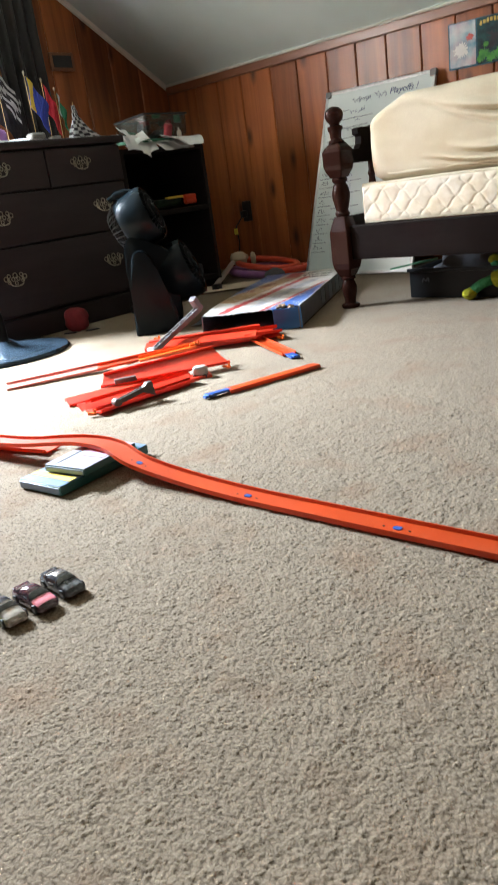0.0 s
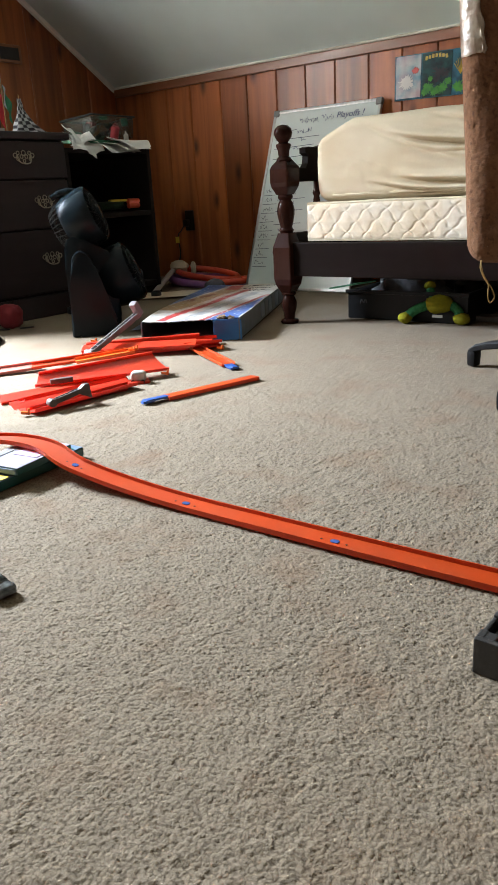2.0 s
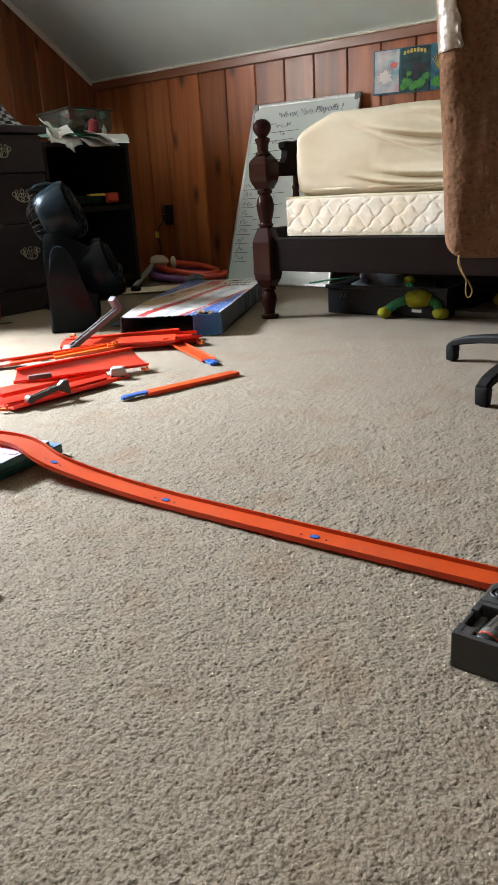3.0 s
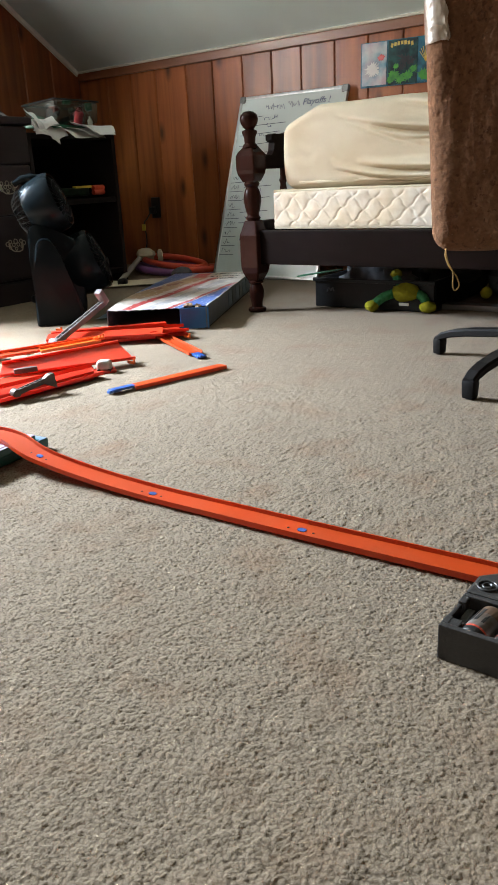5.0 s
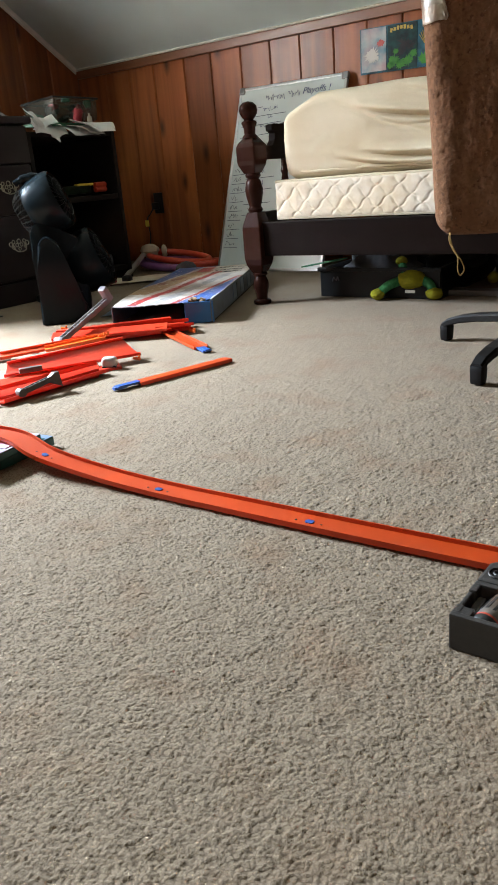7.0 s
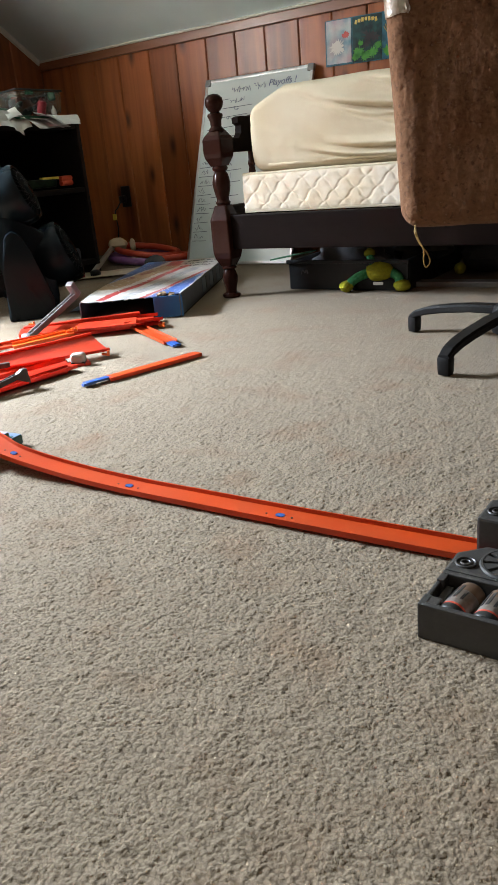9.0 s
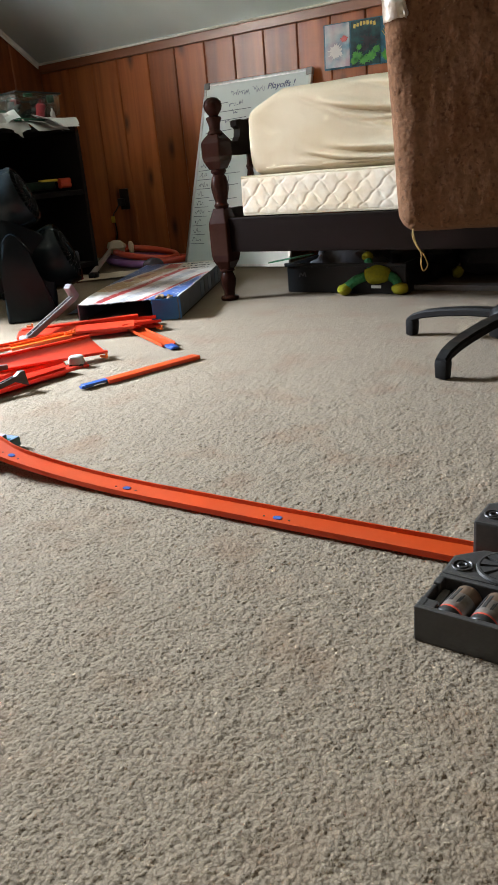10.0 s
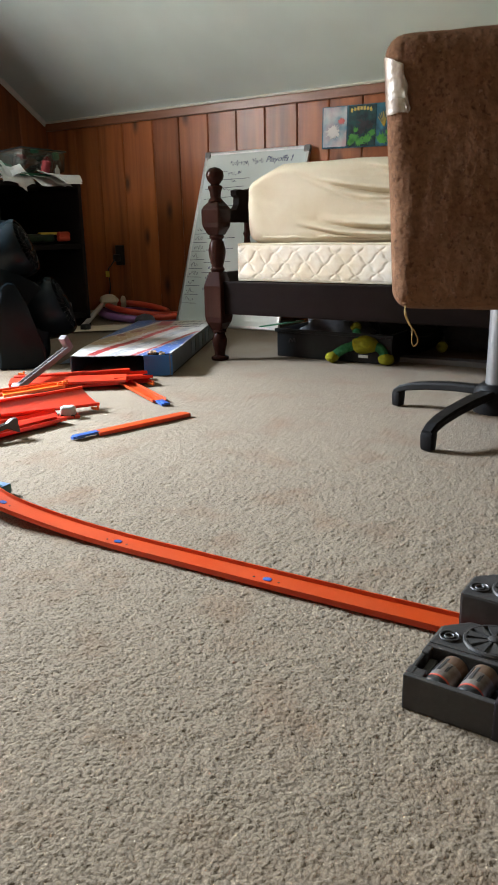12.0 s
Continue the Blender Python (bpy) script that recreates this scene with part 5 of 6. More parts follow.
part("torn_lining", sheet(12, 30, lining, 0.002), FOAMTAPE, backrest, "white lining showing through a tear", smooth=True)
cordpts = [BACK_M @ Vector(p) for p in ((-0.158, -0.214, 0.02), (-0.161, -0.231, 0.03), (-0.153, -0.251, 0.03), (-0.141, -0.266, 0.03), (-0.135, -0.283, 0.03), (-0.142, -0.292, 0.03), (-0.146, -0.281, 0.031), (-0.146, -0.261, 0.031), (-0.156, -0.241, 0.031), (-0.163, -0.214, 0.02))]
part("cord_loop", tube(smooth_path(cordpts, 4), 0.0012, 5), CORD, backrest, "frayed yellow cord loop")

# ---- things under the bed ----
ub = thing("storage_box", pose(-0.856, 2.245, 0), "black plastic underbed storage box heaped with cloth", "storage box")
ubm = blank()
for c, s in (((0.20, 0.006, 0.045), (0.40, 0.012, 0.09)), ((0.006, 0.20, 0.045), (0.012, 0.376, 0.09)), ((0.394, 0.20, 0.045), (0.012, 0.376, 0.09)), ((0.20, 0.394, 0.045), (0.40, 0.012, 0.09)), ((0.2, 0.2, 0.006), (0.376, 0.376, 0.012))):
    add_box(ubm, c, s, 0.003)
part("body", ubm, BLACKBOX, ub)
part("rim", box((0.20, -0.003, 0.086), (0.41, 0.010, 0.012), 0.003), BLACKBOX, ub)
part("emblem", tube(smooth_path([(0.045, -0.001, 0.048), (0.05, -0.001, 0.06), (0.058, -0.001, 0.052), (0.064, -0.001, 0.062), (0.068, -0.001, 0.05)], 5), 0.0022, 6), GREYCLOTH, ub)
solid("grey_cloth", blob(blank(), (0, 0, 0), (0.13, 0.11, 0.05), 20, 4, 0.5), GREYCLOTH, pose(-0.72, 2.40, 0.075), "crumpled grey cloth heaped in the storage box", "cloth", smooth=True)
solid("green_stick", rbox((0.16, 0.012, 0.006), 0.003, (8, 2, 2)), STICKGREEN, pose(-0.845, 2.255, 0.105, 0, -9, 8), "flat dark green plastic stick on the storage box", "stick", smooth=True)

pm = blank()
P0 = Vector((-0.637, 2.21, 0.0))
blob(pm, P0 + Vector((0.095, 0.03, 0.058)), (0.045, 0.035, 0.028), 16, 1, 0.2, 0)
blob(pm, P0 + Vector((0.0, 0.0, 0.018)), (0.022, 0.026, 0.018), 14, 2, 0.15, 0)
blob(pm, P0 + Vector((0.165, 0.03, 0.018)), (0.026, 0.026, 0.018), 14, 3, 0.15, 0)
blob(pm, P0 + Vector((0.045, 0.07, 0.105)), (0.018, 0.02, 0.014), 12, 4, 0.2, 0)
add_tube(pm, smooth_path([P0 + Vector(p) for p in ((0.005, 0.0, 0.022), (0.03, 0.012, 0.042), (0.065, 0.03, 0.056))], 5), 0.014, 10, 1)
add_tube(pm, smooth_path([P0 + Vector(p) for p in ((0.162, 0.03, 0.022), (0.15, 0.03, 0.045), (0.125, 0.03, 0.058))], 5), 0.014, 10, 1)
add_tube(pm, smooth_path([P0 + Vector(p) for p in ((0.045, 0.07, 0.10), (0.06, 0.05, 0.085), (0.08, 0.035, 0.07))], 5), 0.012, 10, 1)
add_box(pm, P0 + Vector((0.105, -0.005, 0.028)), (0.03, 0.003, 0.008), 0, None, 2)
solid("plush_toy", pm, [LIME, GREENPLUSH, TINYWHITE], None, "lime green and yellow plush toy sprawled under the bed", "plush toy", smooth=True)
solid("yellow_ball", blob(blank(), (0, 0, 0.018), (0.018, 0.018, 0.018), 14), LIME, pose(-0.36, 2.42, 0.02), "small dull yellow ball under the bed", "ball", smooth=True)
solid("flat_panel", box((0, 0, 0.008), (0.36, 0.05, 0.016), 0.002), GREYSTEEL, pose(-0.30, 2.34, 0, 0, 0, 2), "thin grey panel lying under the bed", "panel")
# rounded lumps added as stand-ins for unidentified dark stuff at the back
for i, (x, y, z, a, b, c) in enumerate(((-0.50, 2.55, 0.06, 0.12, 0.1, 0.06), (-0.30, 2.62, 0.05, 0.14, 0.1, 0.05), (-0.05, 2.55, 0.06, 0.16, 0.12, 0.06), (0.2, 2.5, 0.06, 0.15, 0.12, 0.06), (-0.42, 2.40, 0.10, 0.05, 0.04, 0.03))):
    solid("dark_lump", blob(blank(), (0, 0, 0), (a, b, c), 14, i, 0.3), GREYCLOTH if i % 2 else BLACKBOX, pose(x, y, z), "rounded dark lump of unidentified stuff in the shadow under the bed", "pillow", smooth=True)

# ---- corner clutter by the pine wall ----
RC = Vector((-1.97, 2.85, 0))
for nm, lab, r, z, tiltx, mt, th in (("hoop", "purple plastic hoop toy on the floor", 0.20, 0.020, 3, PURPLE, 0.017), ("hoop", "orange-red plastic ring stacked on the hoop", 0.165, 0.052, 7, REDRING, 0.014), ("hoop", "small orange ring on the pile", 0.13, 0.022, -4, REDRING, 0.014)):
    pts = [Matrix.Rotation(radians(tiltx), 3, 'Y') @ Vector((r * math.cos(a), r * 0.62 * math.sin(a), 0)) for a in np.linspace(0, 6.2832, 33)[:-1]]
    solid(nm, tube(pts, th, 10, True), mt, Matrix.Translation(RC + Vector((0.13 if r < 0.15 else 0.0, -0.02 if r < 0.15 else 0, z))), lab, "toy", smooth=True)
solid("white_tube", tube([(0, 0, 0.010), (-0.16, 0.32, 0.085)], 0.0115, 14), TINYWHITE, pose(-1.97, 2.49, 0), "white plastic tube leaning on the toys", "tube", smooth=True)
solid("soft_toy", blob(blank(), (0, 0, 0), (0.05, 0.04, 0.03), 14, 6, 0.3), PAGEBEIGE, pose(-2.10, 2.80, 0.085), "small beige soft toy on the pile", "toy", smooth=True)
solid("small_toy", blob(blank(), (0, 0, 0), (0.016, 0.016, 0.03), 10, 6, 0.3), PAGEBEIGE, pose(-2.10, 2.90, 0.07), "tiny beige figure-shaped block on the pile", "toy", smooth=True)
crumpled("cardboard_sheet", pose(-1.85, 2.50, 0.0, 0, 0, 40), 0.34, 0.20, 4.2, PAGEBEIGE, "beige cardboard sheet flat on the carpet", 0.012, 0.002, "cardboard")
crumpled("paper_scrap", pose(-1.37, 1.86, 0.001, 0, 0, 25), 0.10, 0.13, 6.4, COVERBLUE, "blue-grey paper scrap on the carpet by the fan", 0.012)
solid("beanie", blob(blank(), (0, 0, 0.03), (0.045, 0.05, 0.034), 16, 8, 0.2), GREYCLOTH, pose(-1.70, 2.58, 0), "dark blue-grey cap on the carpet", "hat", smooth=True)


# ---- product box on the carpet ----
BX = Matrix.Translation((-0.955, 1.805, 0)) @ Matrix.Rotation(radians(115.5), 4, 'Z')   # x along the box, y to its left
tb = thing("toy_box", BX, "battered open toy packaging box printed in red, white and blue", "box")
BL, BW, BH = 0.78, 0.30, 0.066


def box_top(u, v):
    x, y = BL * u, BW * v
    sag = 0.010 * math.exp(-(u / 0.12) ** 2) * v + 0.012 * math.sin(math.pi * v) * math.exp(-((u - 0.25) / 0.3) ** 2) * 0.6
    return Vector((x - 0.012 * v * (1 - u), y, BH - sag + 0.002 * noise.noise(Vector((x * 9, y * 9, 0)))))


bm = sheet(150, 100, box_top, 0.002)
torn = []
for f in bm.faces:
    c = f.calc_center_median()
    u, v = c.x / BL, c.y / BW
    v += 0.010 * noise.noise(Vector((u * 30, v * 12, 1)))
    s = v + 0.6 * u
    worn = noise.noise(Vector((u * 70, v * 30, 5))) > 0.46
    if u < 0.045 + 0.02 * noise.noise(Vector((v * 40, 0, 3))) and 0.06 < v < 0.24 or u < 0.012 + 0.012 * noise.noise(Vector((v * 25, 0, 8))):
        torn.append(f)
    if worn:
        f.material_index = 0
    elif u > 0.35 and v > 1 - 0.5 * (u - 0.35):
        f.material_index = 2
    elif 0.82 < u < 0.97 and 0.50 < v < 0.66:
        f.material_index = 1
    elif 0.96 < s < 1.20 and 0.22 < u < 0.86:
        f.material_index = 5 if noise.noise(Vector((u * 11, v * 9, 2))) > 0.22 and 0.40 < u < 0.75 else 3
    elif 0.79 < s < 0.88 and 0.03 < u < 0.80 or 0.36 < s < 0.42 and u < 0.62:
        f.material_index = 1
    elif 0.56 < s < 0.68 and u < 0.7:
        f.material_index = 6
    elif s < 0.345 and v > 0.015:
        f.material_index = 2
    elif 0.08 < v < 0.44 and 0.72 < u < 0.96 and int(u * 60) % 5 < 2 and noise.noise(Vector((u * 50, v * 40, 2))) > -0.05:
        f.material_index = 4
bmesh.ops.delete(bm, geom=torn, context='FACES')
part("lid", bm, [BOXWHITE, BOXRED, BOXBLUE, BOXTAN, FLAGBLACK, BOXBROWN, BOXGREY], tb, "scuffed printed lid")
part("torn_edge", blob(blob(blank(), (0.034, 0.060, BH - 0.003), (0.010, 0.014, 0.005), 10, 3, 0.9), (0.020, 0.030, BH - 0.004), (0.008, 0.010, 0.006), 10, 5, 0.9), CARD, tb, "torn brown cardboard edge")
part("bottom", box((BL / 2, BW / 2, 0.003), (BL, BW, 0.003)), CARDSHADE, tb)
part("side", box((BL / 2, 0.002, BH / 2), (BL, 0.003, BH - 0.004)), BOXSLATE, tb, "slate blue printed side")
part("side", box((BL / 2, BW - 0.002, BH / 2 - 0.004), (BL, 0.003, BH - 0.014)), BOXSLATE, tb)
part("end", box((BL - 0.002, BW / 2, BH / 2), (0.003, BW - 0.008, BH - 0.006)), CARDSHADE, tb)
for i in range(6):
    part("side_picture", box((0.34 + 0.065 * i, -0.0012, BH / 2 + 0.002), (0.055, 0.001, BH - 0.022)), BOXSLATE if i % 2 else COVERBLUE, tb)
part("end_flap", box((-0.003, 0.036, BH / 2 - 0.001), (0.003, 0.082, BH - 0.006), 0.001, Matrix.Rotation(radians(9), 3, 'Z')), FLAPBLUE, tb, "folded blue end flap")

# ---- loose orange tracks heaped on the carpet ----


def loose_track(p, q, flip=0.0, material=None, name="track_piece", label="loose orange plastic toy track piece on the heap", tip=None, bend=0.0, group="heaped track pieces", w=TRACK_W):
    """One straight piece from p to q; flip turns it about its length; tip adds a blue connector at q."""
    p, q = Vector(p), Vector(q)
    d = (q - p).normalized()
    side = d.cross(Vector((0, 0, 1))).normalized()
    up = Matrix.Rotation(radians(flip), 3, d) @ side.cross(d)
    mid = (p + q) / 2
    t = thing(name, Matrix.Translation(p), label, "toy track", group=group)
    pts = [p + (q - p) * s / 8 + up * bend * math.sin(math.pi * s / 8) - p for s in range(9)]
    part("strip", add_track(blank(), pts, up, 0, w), material or REDTRACK, t)
    if tip:
        e = q - p
        sd = d.cross(up).normalized()
        rot = Matrix((sd, d, sd.cross(d))).transposed()
        part("connector", box(e + d * tip * 0.4 + up * 0.001, (w * 0.62, tip, 0.005), 0.0012, rot), BLUE, t, "blue connector")
        part("connector_tab", box(e + d * tip * 0.75 + up * 0.003, (w * 0.36, tip * 0.5, 0.006), 0.0012, rot), BLUE, t)
    return t


HEAP = (
    ((-1.193, 1.420, 0.004), (-0.945, 1.70, 0.006), 0), ((-1.229, 1.453, 0.014), (-0.955, 1.70, 0.016), 6), ((-1.299, 1.543, 0.006), (-1.025, 1.762, 0.008), 0),
    ((-1.25, 1.50, 0.020), (-0.985, 1.735, 0.018), -8), ((-1.212, 1.440, 0.028), (-0.962, 1.62, 0.030), 14), ((-1.27, 1.515, 0.004), (-1.0, 1.745, 0.006), 0),
    ((-0.994, 1.60, 0.020), (-0.935, 1.69, 0.018), -10), ((-1.23, 1.47, 0.034), (-1.02, 1.70, 0.034), -5),
    ((-1.011, 1.033, 0.010), (-0.912, 1.308, 0.012), 12), ((-0.872, 1.012, 0.005), (-0.841, 1.266, 0.006), -6), ((-1.007, 1.079, 0.004), (-0.85, 1.325, 0.006), 0),
    ((-0.945, 1.020, 0.004), (-0.875, 1.285, 0.008), 22), ((-0.925, 1.03, 0.016), (-0.865, 1.26, 0.020), -16), ((-0.905, 1.015, 0.003), (-0.855, 1.25, 0.004), 0),
)
for p, q, flip in HEAP:
    loose_track(p, q, flip + (180 if HEAP.index((p, q, flip)) % 3 else 0))
# a wide moulded jump ramp lying aslant on the lower pile
ramp = thing("ramp_piece", pose(-0.95, 1.25, 0), "wide red plastic ramp piece lying aslant on the heap", "toy track", group="heaped track pieces")
RA, RB, RC_, RD = Vector((-0.912, 1.405, 0.044)), Vector((-0.840, 1.385, 0.016)), Vector((-1.005, 1.125, 0.016)), Vector((-1.035, 1.160, 0.034))


def ramp_at(u, v):
    p = RD.lerp(RA, u).lerp(RC_.lerp(RB, u), v)
    return p - Vector((-0.95, 1.25, 0.003 * math.sin(math.pi * v)))


part("deck", sheet(12, 8, ramp_at, 0.002), REDTRACK, ramp)
for v in (0.0, 1.0):
    part("lip", tube([ramp_at(u / 10, v) + Vector((0, 0, 0.003)) for u in range(11)], 0.0032, 6), REDTRACK, ramp)
loose_track((-1.338, 1.075, 0.004), (-1.206, 1.294, 0.010), 14, PALETRACK, label="faded pinkish toy track piece on the carpet", tip=-0.02)
loose_track((-1.20, 1.262, 0.014), (-1.04, 1.44, 0.030), 20, ORANGE, label="orange toy track piece on the heap", w=0.026)
loose_track((-1.072, 1.300, 0.030), (-0.99, 1.42, 0.040), 8, BRIGHTORANGE, label="bright orange toy track piece on the heap", w=0.03)
loose_track((-1.25, 0.722, 0.004), (-0.762, 0.829, 0.004), 0, ORANGE, label="orange track piece lying on the carpet behind the cases", group="scattered track pieces")
loose_track((-0.98, 1.636, 0.007), (-0.768, 1.519, 0.004), 0, ORANGE, tip=0.045, label="orange track piece with a blue connector on the carpet", group="scattered track pieces", w=0.036)
loose_track((-0.632, 1.446, 0.008), (-0.698, 1.222, 0.008), 184, ORANGE, tip=0.055, label="orange track piece tipped slightly with a blue connector on the carpet", group="scattered track pieces", w=0.034)


def clip(m, label):
    """A small angled bracket of the track set."""
    t = thing("track_clip", m, label, "toy track", group="track brackets")
    part("plate", box((0, 0, 0.005), (0.026, 0.012, 0.008), 0.002), BRIGHTORANGE, t)
    part("tooth", box((0.009, 0, 0.013), (0.007, 0.008, 0.012), 0.002), BRIGHTORANGE, t)


for x, y, z, a in ((-1.341, 1.59, 0.006, 30), (-1.201, 1.355, 0.006, 70), (-0.916, 1.665, 0.004, 10), (-0.875, 1.000, 0.003, 50), (-0.842, 1.372, 0.006, 20), (-1.03, 1.46, 0.034, 40), (-1.0, 1.42, 0.040, 60)):
    clip(pose(x, y, z, 0, 10, a) @ Matrix.Scale(0.7, 4), "small bright orange track bracket on the heap")


def lever(m, length, angle, material, label, wedge=False):
    """A grey plastic launcher arm with a pivot boss and a bent end."""
    t = thing("launcher_arm", m, label, "toy part", group="launcher arms")
    part("arm", add_box(add_box(blank(), (length / 2, 0.0065, 0.0), (length, 0.004, 0.015), 0.0012), (length / 2, -0.0065, 0.0), (length, 0.004, 0.015), 0.0012), material, t)
    part("web", box((length / 2, 0, -0.004), (length * 0.98, 0.010, 0.004), 0.001), material, t)
    for k in range(1, 7):
        part("rung", box((length * k / 7, 0, 0.001), (0.003, 0.010, 0.010)), material, t)
    part("pivot", lathe([(0.002, -0.013), (0.011, -0.013), (0.012, -0.010), (0.012, 0.010), (0.011, 0.013), (0.002, 0.013)], 20, Matrix.Rotation(radians(90), 4, 'X')), material, t, smooth=True)
    if wedge:
        part("wedge", prism([(length - 0.034, 0.0), (length + 0.012, -0.034), (length + 0.014, 0.012), (length, 0.014)], 0.018, Matrix.Translation((0, 0.009, 0)) @ Matrix.Rotation(radians(90), 4, 'X'), 0.002), material, t)
        return t
    hook = part("hook", box((0, 0, 0.018), (0.018, 0.021, 0.044), 0.003), material, t)
    hook.matrix_local = Matrix.Translation((length, 0, 0)) @ Matrix.Rotation(radians(angle), 4, 'Y')
    return t


def between(p, q, roll=0):
    """Pose with x from p towards q."""
    d = (Vector(q) - Vector(p)).normalized()
    s = Vector((0, 0, 1)).cross(d).normalized()
    m = Matrix((d, s, d.cross(s))).transposed().to_4x4()
    m.translation = p
    return m @ Matrix.Rotation(radians(roll), 4, 'X')


lever(between((-1.135, 1.40, 0.026), (-1.166, 1.62, 0.097)), 0.23, -18, GREYARM, "long grey translucent launcher arm propped on the tracks")
lever(between((-0.852, 1.050, 0.018), (-0.832, 1.150, 0.036)) @ Matrix.Scale(0.72, 4), 0.11, 8, DARKARM, "short dark grey launcher arm on the tracks", True)
solid("grey_peg", rbox((0.05, 0.014, 0.012), 0.003, (4, 2, 2)), DARKARM, pose(-0.915, 1.13, 0.040, 0, 0, 60), "dark grey plastic peg on the tracks", "toy part", smooth=True)

tw = thing("white_toy_truck", pose(-0.862, 1.306, 0, 0, 0, 35) @ Matrix.Scale(0.9, 4), "tiny off-white toy truck on the carpet", "toy car")
part("body", rbox((0.038, 0.029, 0.026), 0.007, (6, 5, 5), lambda q: Vector((q.x * (1 - 6 * max(0, q.z)), q.y * (1 - 4 * max(0, q.z)), q.z)), None, Matrix.Translation((0, 0, 0.018))), TINYWHITE, tw, smooth=True)
part("chassis", box((0, 0, 0.006), (0.036, 0.026, 0.006), 0.001), BLACKHOLE, tw)
for x in (-0.013, 0.013):
    for y in (-0.013, 0.013):
        part("wheel", lathe([(0.001, -0.003), (0.0055, -0.003), (0.0055, 0.003), (0.001, 0.003)], 14, Matrix.Translation((x, y, 0.0055)) @ Matrix.Rotation(radians(90), 4, 'X')), TYRE, tw)

# ---- the laid track, the cases under it and the booster ----
lane = thing("laid_track", pose(0, 0, 0), "long orange toy car track laid over two cases", "toy track")
NODES = [(0.36, 0.8420, 0.003), (0.19, 0.8380, 0.003), (0.07, 0.8335, 0.003), (-0.048, 0.8295, 0.003), (-0.165, 0.8265, 0.003), (-0.280, 0.8235, 0.0035), (-0.39, 0.820, 0.009), (-0.497, 0.815, 0.0225),
         (-0.575, 0.826, 0.0345), (-0.645, 0.822, 0.0365), (-0.705, 0.806, 0.034), (-0.765, 0.788, 0.030), (-0.85, 0.776, 0.026), (-0.95, 0.772, 0.024), (-1.08, 0.775, 0.022), (-1.22, 0.78, 0.02)]
PTS = smooth_path(NODES, 8)
JOINTS = (0, 24, 40, 56, 88, len(PTS) - 1)
for a, b in zip(JOINTS, JOINTS[1:]):
    part("track_strip", add_track(blank(), PTS[a:b + 1]), ORANGE, lane, smooth=True)
for j in JOINTS[1:4]:
    p, d = PTS[j], (PTS[j + 1] - PTS[j - 1]).normalized()
    m = between(p, p + d)
    part("connector_tab", prism([(-0.0085, -0.003), (-0.005, -0.005), (0.005, -0.005), (0.009, -0.002), (0.009, 0.002), (0.005, 0.005), (-0.005, 0.005), (-0.0085, 0.003)], 0.0012, m @ Matrix.Translation((0, 0, 0.0014)) @ Matrix.Diagonal((0.62, 0.8, 1, 1))), BLUE, lane, "small blue connector tab")
    for x in (-0.016, 0.018):
        part("rivet", lathe([(0.0005, 0.0012), (0.0016, 0.0012), (0.0014, 0.0022), (0.0005, 0.0023)], 8, m @ Matrix.Translation((x, 0.001, 0))), BLACKHOLE, lane)


def case(m, w, d, h, cover, label, extras):
    c = thing("disc_case", m, label, "case", group="stacked cases")
    part("shell", box((0, 0, h * 0.5), (w, d, h * 0.86), 0.002), TEAL, c)
    part("page_edge", box((-0.001, -d / 2 + 0.001, h / 2), (w * 0.965, 0.004, h * 0.62), 0.0006), COVERBLUE, c)
    part("cover", box((0, 0, h * 0.95), (w * 0.985, d * 0.985, 0.001)), cover, c)
    for nm, x, y, sx, sy, mt in extras:
        part(nm, box((x, y, h * 0.95 + 0.001), (sx, sy, 0.0008)), mt, c)
    return c


case(pose(-0.614, 0.795, 0, 0, 0, 5), 0.100, 0.19, 0.0175, COVERBLUE, "teal plastic disc case with a yellow-banded cover on the carpet",
     (("yellow_band", 0.0, -0.066, 0.095, 0.016, YELLOW), ("teal_band", 0.033, 0.03, 0.025, 0.10, TEAL)))
case(pose(-0.601, 0.800, 0.0178, 0, 0, 9), 0.088, 0.120, 0.0135, CASEWHITE, "slim case with a pale cover stacked on another",
     (("lilac_patch", 0.012, 0.018, 0.05, 0.06, CASELILAC), ("grey_band", -0.03, 0.0, 0.012, 0.11, GREYSTEEL)))

# booster: battery bay in front, wheel housings either side of the lane
bo = thing("track_booster", pose(0.177, 0.684, 0, 0, 0, -1.5), "dark grey motorised track booster with open battery bay", "toy booster")
BD, BWD, BHT = 0.062, 0.205, 0.034
for c, s in (((BWD / 2, 0.003, BHT / 2), (BWD, 0.006, BHT)), ((0.002, 0.031, BHT / 2 - 0.001), (0.004, 0.026, BHT - 0.002)), ((0.0035, 0.012, BHT / 2), (0.007, 0.012, BHT)), ((0.0035, 0.050, BHT / 2), (0.007, 0.012, BHT)), ((BWD - 0.004, 0.031, BHT / 2), (0.008, 0.05, BHT)), ((BWD / 2, 0.059, BHT / 2), (BWD, 0.006, BHT))):
    part("bay_wall", box(c, s, 0.0012), GUNMETAL, bo)
part("bay_floor", box((BWD / 2, 0.031, 0.008), (BWD - 0.018, 0.05, 0.003)), BLACKHOLE, bo)
part("latch_ledge", box((0.0115, 0.031, BHT / 2 + 0.004), (0.007, 0.034, 0.012), 0.001), GUNMETAL, bo)
part("corner_block", box((0.008, 0.011, BHT / 2), (0.016, 0.012, BHT - 0.0008), 0.001), GUNMETAL, bo)


